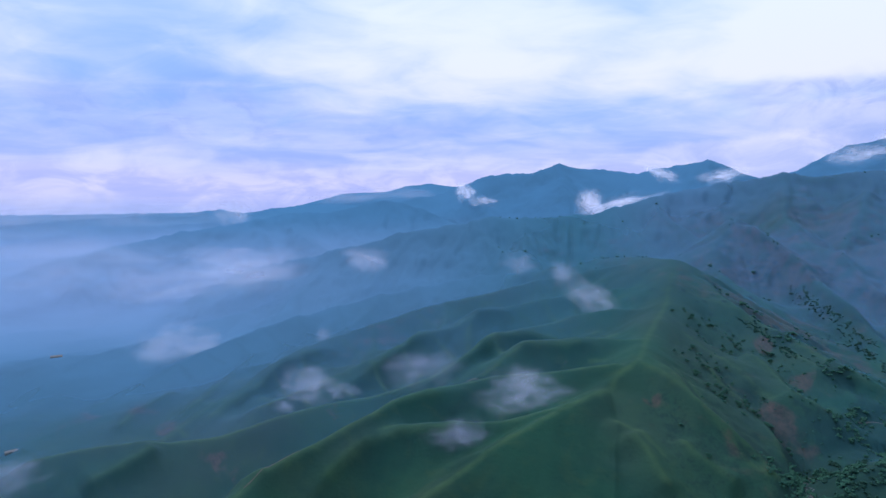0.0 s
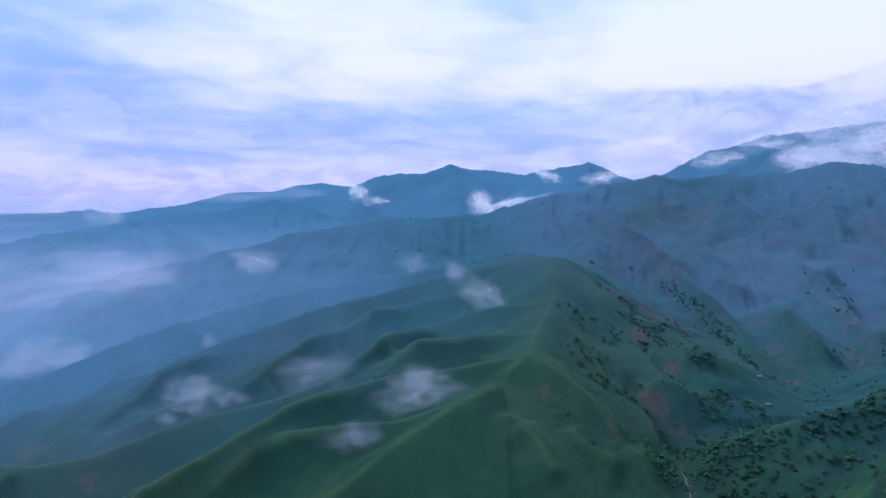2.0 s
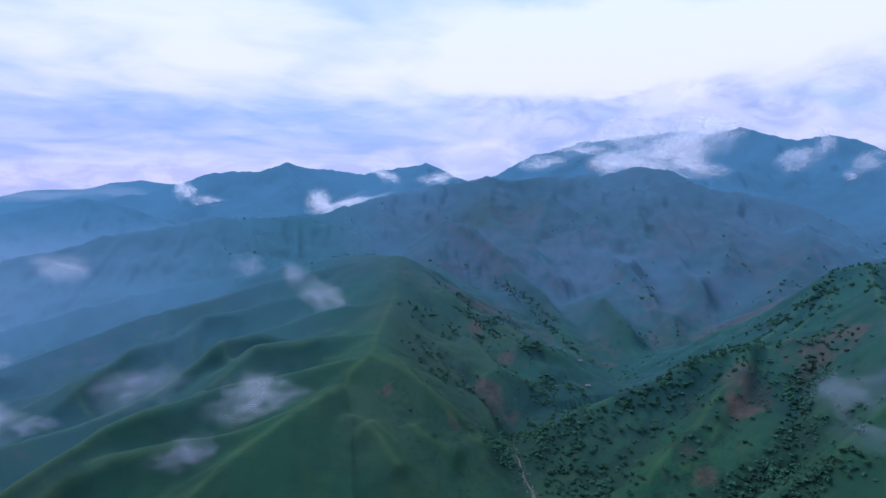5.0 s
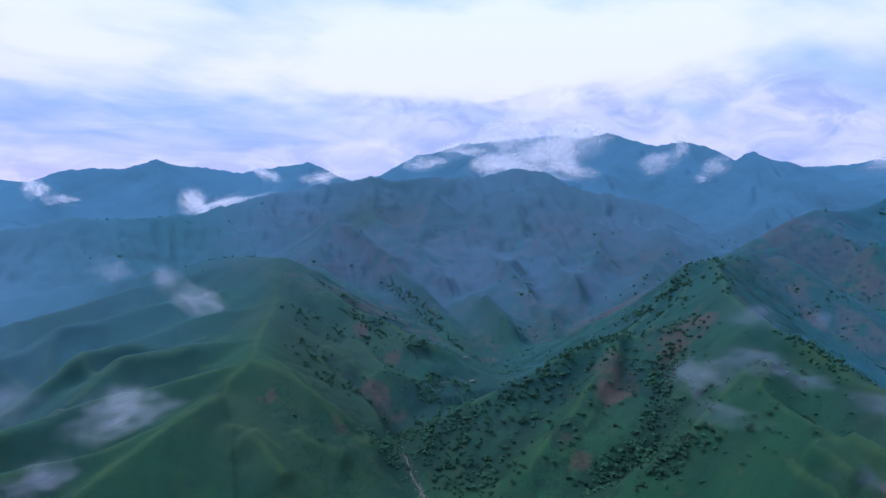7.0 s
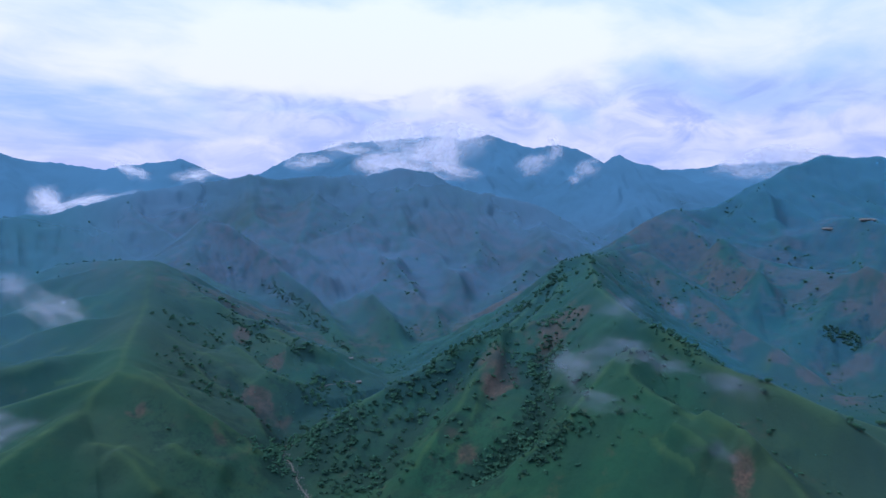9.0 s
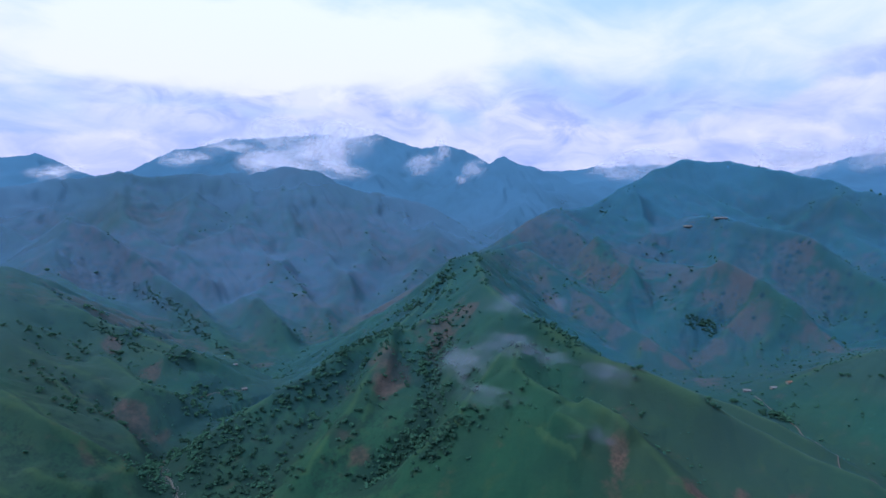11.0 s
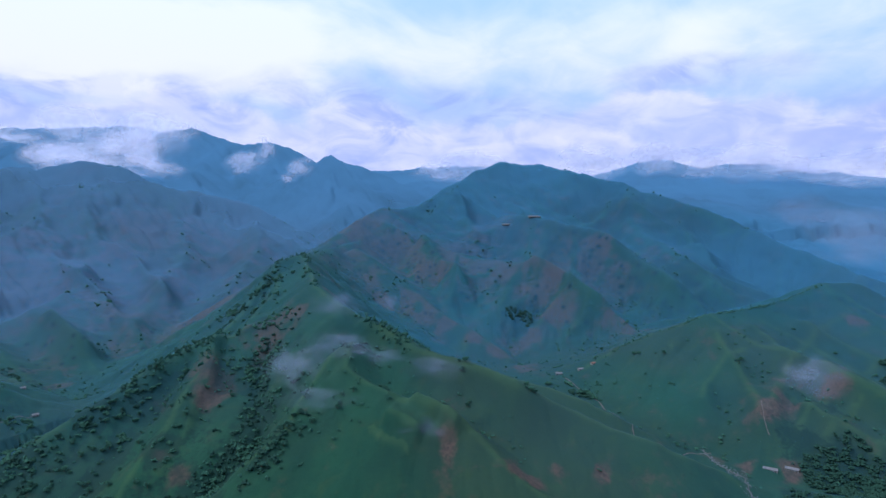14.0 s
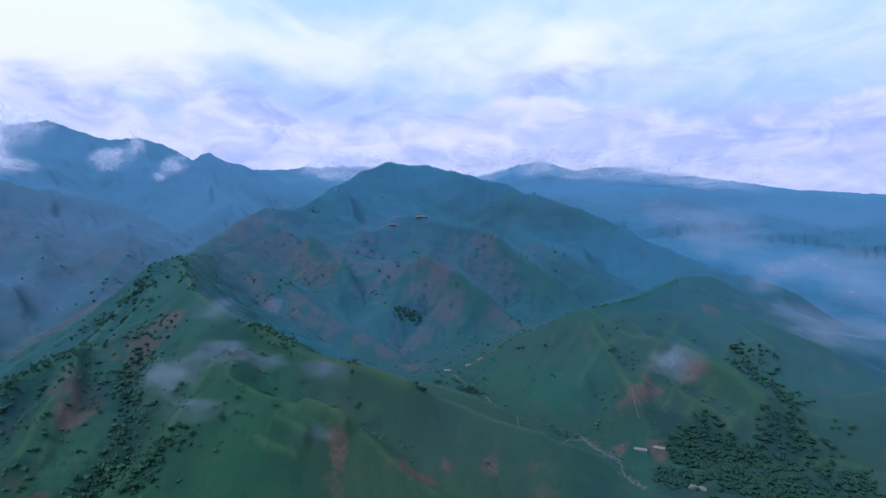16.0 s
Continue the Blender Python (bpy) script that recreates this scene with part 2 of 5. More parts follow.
def mat_wisp(name, thick, tone, detail=4, fray=1.5):
    """Ragged cloud: thick in the middle of the thing's own box, frayed outwards."""
    m, N = material(name)
    p = N.n("TexCoord").outputs["Object"]
    rnd = N.n("ObjectInfo").outputs["Random"]
    off = N.math("MULTIPLY", rnd, 57.0)
    comb = N.n("CombineXYZ")
    for s in comb.inputs:
        N.to(off, s)
    q = N.vmath("ADD", p, comb.outputs[0])
    wob = N.n("TexNoise")
    N.to(q, wob.inputs["Vector"])
    wob.inputs["Scale"].default_value, wob.inputs["Detail"].default_value = 1.3, 4
    bend = N.vmath("MULTIPLY", N.vmath("SUBTRACT", wob.outputs["Color"], (0.5, 0.5, 0.5)), (1.5, 0.6, 1.3))
    n1 = N.noise(N.vmath("ADD", q, N.vmath("MULTIPLY", bend, (0.5, 0.5, 0.5))), 2.1, detail, 0.55)
    sep = N.n("SeparateXYZ")
    N.to(p, sep.inputs[0])
    r = N.vmath("LENGTH", p)
    rb = N.vmath("LENGTH", N.vmath("ADD", p, bend))
    dens = N.math("ADD", N.math("SUBTRACT", 0.95, rb), N.math("MULTIPLY", N.math("SUBTRACT", n1, 0.5), fray))
    dens = N.math("ADD", dens, N.math("MULTIPLY", sep.outputs[2], 0.12))
    a = N.math("MULTIPLY", N.ramp(dens, 0.1, 1.15, 0, thick), N.ramp(r, 1.0, 0.55))
    mist_out(N, tone, a)
    return m


scene.cycles.transparent_max_bounces = 40
HILL = mat_hillside()
VEIL = mat_haze("blue_haze", (0.073, 0.188, 0.342))
WISP = mat_wisp("thin_wisp", 0.22, (0.33, 0.37, 0.55))
CLOUDY = mat_wisp("bright_cloud", 0.5, (0.76, 0.76, 0.98), 3, 1.4)
PUFF = mat_wisp("mist_puff", 0.32, (0.40, 0.44, 0.62))


def plain(name, color, rough=0.9, scale=3.0, spread=0.35):
    m, N = material(name)
    p = N.n("TexCoord").outputs["Object"]
    n = N.noise(p, scale, 5, 0.6)
    n2 = N.noise(p, scale * 0.15, 3)
    dark = tuple(c * (1 - spread) for c in color)
    col = N.mix(N.ramp(n, 0.3, 0.7), dark, color)
    col = N.mix(N.ramp(n2, 0.4, 0.7, 0, 0.4), col, tuple(c * (1 - spread * 0.6) for c in color))
    principled(N, col, rough, n, 0.3, 0.1)
    return m


# ---------------------------------------------------------------- lie of the land
RIDGES = []


def ridge(name, pts, slope=0.5, side=0, soft=5.5):
    RIDGES.append((name, pts, slope, side, soft))


ridge('west_dome_spine', [(309, 1294, 218), (358, 1145, 239), (371, 982, 249), (340, 898, 229), (302, 816, 204), (247, 719, 180), (203, 628, 170)], slope=0.66, side=70, soft=20)
ridge('west_front_left', [(203, 628, 170), (147, 565, 160), (88, 524, 146), (35, 489, 130), (-10, 454, 112), (-50, 420, 92)], slope=0.68, side=0)
ridge('west_front_right', [(203, 628, 170), (216, 593, 162), (236, 558, 146), (260, 499, 112), (284, 486, 92)], slope=0.78, side=0)
ridge('west_front_rib', [(155, 533, 148), (169, 529, 134), (185, 502, 110), (190, 478, 92)], slope=0.7, side=0)
ridge('west_spur_track', [(179, 620, 171), (115, 621, 160), (51, 632, 152), (-2, 615, 142), (-46, 577, 132), (-89, 536, 121), (-126, 499, 110), (-164, 470, 100), (-200, 430, 86)], slope=0.7, side=0)
ridge('west_spur_low', [(112, 546, 150), (49, 538, 137), (0, 540, 128), (-43, 544, 119), (-73, 535, 110), (-98, 504, 98), (-111, 477, 88)], slope=0.7, side=0)
ridge('west_spur_crook', [(235, 702, 178), (173, 719, 174), (119, 720, 166), (77, 706, 156), (42, 679, 141)], slope=0.68, side=0)
ridge('west_spur_mid', [(292, 809, 195), (242, 846, 190), (182, 861, 176), (122, 831, 164), (64, 797, 155), (33, 759, 137), (-17, 735, 120), (-83, 710, 107), (-145, 685, 103), (-188, 653, 99), (-224, 615, 97), (-263, 572, 103), (-319, 555, 107), (-363, 527, 107)], slope=0.68, side=0)
ridge('west_spur_long', [(339, 898, 220), (261, 945, 204), (159, 967, 185), (67, 948, 165), (-3, 910, 143), (-68, 857, 126), (-125, 810, 112), (-175, 760, 100), (-220, 717, 92)], slope=0.66, side=50)
ridge('west_spur_back', [(365, 1070, 240), (267, 1119, 215), (166, 1138, 193), (69, 1118, 170), (-34, 1079, 153), (-137, 1011, 130), (-215, 936, 110), (-256, 863, 94), (-290, 799, 71), (-317, 735, 62), (-335, 660, 60)], slope=0.6, side=70)
ridge('west_spur_far', [(335, 1215, 225), (215, 1312, 197), (82, 1337, 179), (-54, 1319, 159), (-171, 1269, 137), (-293, 1184, 113), (-390, 1082, 91), (-440, 964, 75), (-468, 861, 61), (-464, 724, 55)], slope=0.55, side=80)
ridge('west_spur_edge', [(132, 1645, 176), (-68, 1649, 160), (-271, 1577, 130), (-448, 1432, 95), (-579, 1274, 66), (-641, 1073, 57), (-615, 851, 48)], slope=0.5, side=80)
ridge('mid_range', [(-549, 1662, 162), (-347, 1664, 202), (-223, 1665, 236), (-129, 1655, 258), (-6, 1650, 283), (70, 1648, 294), (132, 1655, 307), (185, 1650, 304), (271, 1658, 304), (378, 1657, 313), (424, 1657, 318), (492, 1680, 336), (557, 1691, 357), (626, 1709, 374), (705, 1710, 389), (796, 1703, 404), (868, 1690, 416), (904, 1671, 424), (950, 1645, 424), (995, 1619, 415), (1123, 1570, 430), (1222, 1494, 432), (1262, 1460, 441), (1308, 1419, 456), (1332, 1355, 445), (1362, 1267, 410), (1386, 1179, 372), (1401, 1130, 368), (1432, 1058, 356), (1441, 1010, 340), (1449, 963, 320), (1446, 894, 291), (1424, 834, 258), (1394, 786, 220)], slope=0.62, side=150)
ridge('mid_spur_a', [(641, 1334, 309), (570, 1257, 268), (501, 1145, 220), (527, 1000, 178), (525, 851, 129)], slope=0.7, side=60)
ridge('mid_spur_b', [(1001, 1436, 374), (834, 1246, 259), (668, 1080, 179), (631, 876, 139), (583, 724, 103)], slope=0.7, side=60)
ridge('mid_spur_c', [(1208, 1335, 392), (1026, 1094, 257), (836, 943, 175), (729, 903, 166), (701, 822, 137), (635, 666, 95)], slope=0.7, side=60)
ridge('mid_spur_d', [(1321, 1148, 342), (1135, 949, 231), (906, 832, 155), (789, 766, 132), (716, 670, 107)], slope=0.7, side=60)
ridge('mid_spur_e', [(1366, 926, 296), (1176, 796, 223), (955, 726, 160)], slope=0.7, side=60)
ridge('north_ridge', [(-1287, 1906, 151), (-1176, 2092, 192), (-1025, 2280, 233), (-916, 2326, 253), (-775, 2429, 281), (-662, 2514, 307), (-492, 2604, 316), (-350, 2627, 347), (-254, 2638, 364), (-181, 2644, 357), (-106, 2598, 333), (14, 2500, 282)], slope=0.5, side=140)
ridge('far_left_range', [(-511, 3361, 296), (-291, 3337, 352), (-134, 3297, 397), (-43, 3300, 397), (49, 3300, 434), (140, 3297, 467), (261, 3290, 509), (351, 3281, 515), (470, 3266, 514), (543, 3255, 543), (616, 3242, 563), (702, 3224, 544), (814, 3198, 530), (897, 3176, 523), (989, 3096, 507), (1065, 3071, 534), (1140, 3044, 537), (1212, 3016, 552), (1282, 2986, 566), (1329, 2966, 554), (1386, 2940, 525), (1474, 2897, 482), (1583, 2781, 430)], slope=0.55, side=200)
ridge('far_left_low', [(-2559, 3267, 249), (-2314, 3445, 257), (-2103, 3577, 277), (-1841, 3719, 292), (-1610, 3825, 302), (-1423, 3898, 320), (-1294, 3943, 297), (-1125, 3995, 327), (-986, 4031, 345), (-734, 4085, 357), (-511, 4118, 346)], slope=0.3, side=0)
ridge('far_left_faint', [(-944, 4553, 377), (-739, 4591, 441), (-614, 4609, 449), (-445, 4629, 454), (-275, 4642, 497), (-103, 4649, 519), (69, 4649, 498), (496, 4623, 475)], slope=0.3, side=0)
ridge('cloud_mountain', [(1542, 3142, 453), (1739, 3038, 518), (1821, 2989, 563), (1930, 2920, 634), (2010, 2865, 644), (2140, 2770, 698), (2240, 2689, 700), (2360, 2585, 718), (2474, 2476, 734), (2560, 2386, 735), (2623, 2318, 714), (2711, 2214, 747), (2748, 2167, 727), (2811, 2085, 687), (2871, 2002, 665), (2899, 1870, 676), (2943, 1800, 659), (2955, 1682, 596), (2928, 1522, 489)], slope=0.6, side=220)
ridge('pointed_peak', [(2072, 1399, 283), (2241, 1414, 395), (2337, 1353, 490), (2384, 1310, 525), (2443, 1262, 556), (2471, 1208, 527), (2500, 1146, 507), (2538, 1059, 482), (2542, 1049, 471), (2528, 949, 425), (2468, 818, 364)], slope=0.6, side=180)
ridge('blue_range', [(3489, 1506, 552), (3546, 1365, 549), (3587, 1255, 571), (3648, 1065, 565), (3690, 909, 581), (3724, 757, 560), (3594, 1234, 560), (3656, 1037, 576), (3706, 840, 522)], slope=0.35, side=220)
ridge('right_ridge', [(908, 585, 226), (967, 566, 244), (1012, 546, 256), (1069, 546, 272), (1140, 537, 296), (1216, 514, 324), (1288, 496, 325), (1357, 481, 330), (1446, 467, 353), (1533, 457, 383), (1582, 432, 397), (1671, 407, 432), (1760, 377, 454), (1796, 350, 463), (1805, 301, 456), (1802, 258, 457), (1789, 199, 440), (1772, 164, 431), (1757, 100, 415), (1720, 21, 394), (1680, -23, 369), (1659, -66, 358), (1637, -99, 351), (1591, -170, 325), (1522, -237, 292), (1452, -285, 266), (1394, -318, 247), (1331, -365, 223), (1233, -412, 204), (1152, -485, 187)], slope=0.75, side=110)
ridge('right_spur_a', [(1582, 432, 397), (1436, 435, 339), (1286, 442, 288), (1158, 471, 268)], slope=0.72, side=50)
ridge('right_spur_b', [(1355, 264, 312), (1312, 218, 295), (1275, 117, 279), (1220, 24, 249), (1129, -57, 206), (1024, -113, 169)], slope=0.72, side=50)
ridge('right_spur_c', [(1087, 374, 252), (1078, 305, 243), (1058, 216, 234), (1029, 151, 225), (986, 89, 204), (939, 34, 172), (890, -16, 150)], slope=0.72, side=50)
ridge('right_spur_d', [(959, 452, 259), (926, 377, 225), (879, 303, 188), (847, 240, 162), (813, 166, 140), (772, 112, 119)], slope=0.72, side=50)
ridge('right_spur_e', [(1680, 6, 377), (1480, 4, 298), (1329, -54, 255), (1194, -120, 221), (1088, -164, 185)], slope=0.72, side=50)
ridge('near_peak', [(1053, 488, 266), (962, 491, 260), (842, 462, 259), (777, 454, 261), (746, 467, 254), (698, 468, 229), (644, 457, 204), (559, 433, 184), (518, 441, 174), (488, 456, 164), (443, 473, 148), (401, 489, 132), (362, 505, 116), (343, 517, 104)], slope=0.8, side=0)
ridge('near_front_spur', [(559, 433, 184), (501, 402, 166), (447, 395, 143), (403, 384, 123), (358, 369, 104)], slope=0.8, side=0)
ridge('near_east_rim', [(770, 446, 259), (625, 343, 238), (574, 287, 226), (563, 256, 212), (546, 215, 198), (535, 182, 189), (526, 152, 182), (521, 119, 175), (517, 94, 168), (519, 70, 163), (517, 42, 156), (510, 7, 146), (506, -22, 141), (506, -45, 133), (515, -70, 121), (509, -85, 107)], slope=0.75, side=0)
ridge('near_green_knoll', [(511, 246, 200), (480, 234, 189), (467, 204, 180), (464, 183, 175), (457, 156, 167), (453, 130, 159), (446, 114, 153), (436, 91, 141), (430, 73, 131), (429, 57, 124), (430, 38, 115)], slope=0.72, side=0, soft=4)
ridge('near_knoll_spur', [(533, 260, 186), (511, 290, 152), (467, 301, 126), (416, 307, 106), (376, 311, 92)], slope=0.8, side=0)
ridge('near_low_rib', [(462, 226, 168), (420, 180, 150), (421, 165, 146), (416, 146, 135), (406, 129, 121)], slope=0.9, side=0, soft=4)
ridge('east_hill', [(743, 49, 124), (759, 33, 139), (780, 0, 160), (799, -42, 176), (824, -98, 194), (854, -164, 202), (887, -204, 213), (926, -252, 228), (940, -294, 229)], slope=0.5, side=70)
ridge('east_hill_rib_a', [(822, -98, 193), (757, -140, 170), (718, -179, 163), (700, -207, 163), (663, -226, 157), (611, -249, 145)], slope=0.55, side=40)
ridge('east_hill_rib_b', [(924, -251, 226), (851, -261, 203), (802, -283, 182), (742, -299, 164)], slope=0.55, side=40)
ridge('east_hill_rib_c', [(790, -28, 164), (711, -75, 132), (648, -96, 111), (608, -121, 100)], slope=0.5, side=0)
ridge('east_knoll', [(556, -355, 154), (566, -329, 144), (576, -302, 139), (576, -278, 136), (561, -239, 124), (546, -195, 110), (535, -164, 93)], slope=0.5, side=40)
ridge('east_knoll_b', [(627, -429, 160), (658, -381, 144), (660, -334, 135)], slope=0.5, side=40)
ridge('right_far_a', [(3675, 433, 454), (3696, 161, 514), (3699, -75, 587), (3696, -174, 596), (3684, -340, 534), (3666, -500, 562), (3636, -687, 555), (3610, -809, 505), (3559, -1012, 501), (3471, -1281, 456), (3412, -1431, 426), (3318, -1637, 405), (3187, -1880, 388)], slope=0.3, side=0)
ridge('right_far_b', [(2488, 247, 368), (2600, 18, 405), (2691, -225, 411), (2661, -459, 393), (2614, -677, 407), (2553, -879, 385), (2482, -1062, 372), (2405, -1226, 364), (2285, -1439, 352)], slope=0.25, side=150)
ridge('horizon_west', [(-4157, 2400, 270), (-3677, 3085, 275), (-3085, 3677, 280), (-2400, 4157, 290), (-1642, 4511, 300)], slope=0.15, side=0)
ridge('horizon_east', [(4636, -1242, 335), (4157, -2400, 330), (3085, -3677, 330), (834, -4727, 330), (-1642, -4511, 330), (-3677, -3085, 330), (-4727, -834, 325), (-4157, 2400, 325)], slope=0.15, side=0)
ridge('near_left_rib', [(746, 467, 254), (655, 442, 190), (586, 419, 147), (530, 402, 123), (476, 382, 98)], slope=0.8, side=0)
ridge('near_low_rib_c', [(538, 308, 150), (487, 295, 132), (448, 292, 114)], slope=0.7, side=0)
ridge('near_outer_fold', [(599, 155, 172), (599, 114, 160), (598, 76, 152), (592, 43, 144), (585, 18, 136)], slope=0.6, side=0)

FLOOR = [(-470, 647, 55), (-721, 1314, 40), (-1500, 2500, 60), (0, 250, 50), (286, 434, 82), (466, 585, 88), (640, 760, 100), (583, -139, 100),
         (736, 79, 126), (900, 60, 140), (1900, 2300, 220), (3000, 800, 150), (2400, -600, 110), (-500, -500, 70), (-300, 350, 38), (1000, 900, 118)]


def vnoise(x, y, seed):
    """Smooth noise on the plan, about -1 to 1."""
    xi, yi = np.floor(x).astype(np.int64), np.floor(y).astype(np.int64)
    fx, fy = x - xi, y - yi
    u, v = fx * fx * fx * (fx * (fx * 6 - 15) + 10), fy * fy * fy * (fy * (fy * 6 - 15) + 10)

    def g(i, j, dx, dy):
        h = (i * 374761393 + j * 668265263 + seed * 982451653) & 0x7FFFFFFF
        h = ((h ^ (h >> 13)) * 1274126177) & 0x7FFFFFFF
        a = (h ^ (h >> 16)) % 4096 * (2 * math.pi / 4096)
        return np.cos(a) * dx + np.sin(a) * dy

    a = g(xi, yi, fx, fy) * (1 - u) + g(xi + 1, yi, fx - 1, fy) * u
    b = g(xi, yi + 1, fx, fy - 1) * (1 - u) + g(xi + 1, yi + 1, fx - 1, fy - 1) * u
    return (a * (1 - v) + b * v) * 1.5


def fbm(x, y, size, octaves, seed):
    out, amp = 0.0, 1.0
    for o in range(octaves):
        out = out + amp * vnoise(x / size, y / size, seed + o)
        size, amp = size * 0.5, amp * 0.5
    return out


def floor_height(x, y):
    num, den = np.zeros_like(x), np.zeros_like(x)
    for px, py, pz in FLOOR:
        w = 1.0 / ((x - px) ** 2 + (y - py) ** 2 + 9000.0) ** 1.3
        num, den = num + w * pz, den + w
    return num / den


def grow_spurs():
    """Side spurs that run down from the crests at even steps, left and right in turn."""
    rng = random.Random(7)
    out = []
    for name, pts, slope, side, soft in RIDGES:
        out.append((pts, slope, soft, max(1.5 * (max(p[2] for p in pts) - 40) / slope, 60)))
        if not side:
            continue
        run, turn = side * 0.6, 1
        for a, b in zip(pts, pts[1:]):
            ax, ay, bx, by = a[0], a[1], b[0], b[1]
            ln = math.hypot(bx - ax, by - ay)
            while run < ln:
                f = run / ln
                x, y, z = ax + (bx - ax) * f, ay + (by - ay) * f, a[2] + (b[2] - a[2]) * f
                base = float(floor_height(np.array([x]), np.array([y]))[0])
                drop = max(z - base, 10)
                for sgn in ((1, -1) if rng.random() < 0.6 else (turn,)):
                    ux, uy = (bx - ax) / ln, (by - ay) / ln
                    ang = sgn * radians(rng.uniform(62, 100))
                    vx, vy = ux * math.cos(ang) - uy * math.sin(ang), ux * math.sin(ang) + uy * math.cos(ang)
                    length = min(drop / slope * rng.uniform(0.9, 1.3), side * 3.2)
                    fall = slope * rng.uniform(0.55, 0.72)
                    spur, px, py, pz = [(x, y, z - 1.5)], x, y, z - 1.5
                    for k in range(4):
                        bend = radians(rng.uniform(-16, 16))
                        vx, vy = vx * math.cos(bend) - vy * math.sin(bend), vx * math.sin(bend) + vy * math.cos(bend)
                        px, py, pz = px + vx * length / 4, py + vy * length / 4, pz - fall * length / 4 * (1.0 - 0.12 * k)
                        spur.append((px, py, pz))
                    out.append((spur, slope * 0.98, soft * 0.9, side * 1.6))
                turn = -turn
                run += side * rng.uniform(0.7, 1.35)
            run -= ln
    return out


STREAMS = [
    ("brook", [(230, 330, 76), (286, 430, 84), (307, 486, 88), (322, 524, 92), (359, 551, 96), (413, 566, 100), (463, 575, 105), (511, 611, 112), (640, 780, 128)]),
    ("valley", [(560, -330, 92), (553, -128, 98), (549, -97, 101), (593, -69, 106), (621, -18, 112), (679, 35, 120), (735, 79, 129), (742, 136, 145)]),
]


def seg(x, y, a, b):
    dx, dy = b[0] - a[0], b[1] - a[1]
    t = np.clip(((x - a[0]) * dx + (y - a[1]) * dy) / (dx * dx + dy * dy), 0, 1)
    return np.hypot(x - a[0] - t * dx, y - a[1] - t * dy), a[2] + t * (b[2] - a[2])


# ribs and gullies on the flanks: height, half width, line on the plan
RIBS_WEST_A = [
    (7, 15, [(160, 523), (170, 502), (175, 478), (181, 461)]),
    (7, 14, [(207, 526), (211, 506), (227, 490), (243, 472)]),
    (7, 13, [(222, 631), (234, 559), (254, 532), (273, 513), (281, 486), (290, 470)]),
    (8, 18, [(400, 928), (400, 796), (421, 722), (430, 683), (476, 647), (506, 629)]),
    (9, 20, [(623, 1080), (609, 915), (586, 795), (526, 670)]),
    (8, 16, [(368, 734), (377, 685), (375, 630), (395, 604), (386, 583)]),
    (6, 13, [(298, 690), (299, 642), (313, 612), (313, 565), (304, 518)]),
]
RIBS_WEST_B = [
    (9, 16, [(-109, 470), (-90, 496), (-68, 523), (-38, 537), (0, 529), (33, 533)]),
    (9, 15, [(-201, 519), (-143, 482), (-103, 513), (-70, 545), (-45, 573), (0, 602), (26, 611)]),
    (9, 16, [(-311, 506), (-292, 527), (-274, 546), (-263, 561)]),
    (9, 17, [(-293, 713), (-281, 784), (-253, 826), (-235, 878), (-209, 909), (-173, 949)]),
    (9, 17, [(-337, 740), (-326, 822), (-328, 919), (-329, 1031), (-303, 1077)]),
    (8, 15, [(-394, 706), (-397, 765), (-381, 804), (-375, 855)]),
    (9, 17, [(39, 746), (62, 769), (97, 711), (142, 702), (182, 703)]),
]
RIBS_WEST_C = [
    (9, 17, [(4, 732), (39, 756), (71, 788), (118, 807), (169, 799), (206, 799)]),
    (9, 18, [(-132, 761), (-94, 809), (-51, 860), (5, 1006), (58, 941), (102, 944)]),
]
RIBS_NEAR_A = [
    (11, 17, [(549, 274), (545, 242), (536, 208), (523, 184), (517, 138), (512, 108), (508, 82), (509, 62)]),
    (9, 12, [(437, 185), (436, 167), (429, 148)]),
    (9, 12, [(465, 171), (460, 154), (453, 136), (439, 122)]),
    (4, 13, [(512, 247), (489, 258), (469, 266), (443, 266), (422, 261), (400, 276), (374, 291)]),
    (9, 16, [(595, 402), (564, 408), (544, 419), (516, 431), (494, 441), (463, 450)]),
]
RIBS_NEAR_B = [
    (7, 14, [(547, 421), (497, 392), (463, 383), (427, 370), (392, 360), (363, 353)]),
    (6, 13, [(729, 456), (656, 422), (611, 421), (578, 422)]),
]
RIBS_EAST = [
    (8, 14, [(807, -137), (767, -159), (725, -168), (701, -179)]),
    (10, 16, [(712, -183), (690, -196), (657, -215), (639, -235), (625, -248), (607, -259)]),
    (8, 14, [(653, -157), (623, -175), (610, -193), (602, -212), (591, -226)]),
    (10, 18, [(832, -196), (795, -225), (755, -254), (715, -291)]),
    (7, 14, [(796, -97), (749, -105), (704, -118), (657, -123), (597, -117)]),
]
RIBS_RIDGE = [
    (21, 24, [(1027, 174), (1007, 137), (950, 67), (919, 22)]),
    (18, 24, [(1217, 63), (1202, 40), (1169, 6), (1103, -54), (1041, -89)]),
    (18, 26, [(1313, 254), (1264, 160), (1234, 76), (1188, 29)]),
    (18, 26, [(1497, 434), (1438, 389), (1240, 312), (1217, 289)]),
    (18, 24, [(1165, 511), (1139, 421), (1032, 321), (934, 236)]),
    (21, 30, [(1588, 10), (1507, -45), (1458, -123), (1260, -175)]),
]
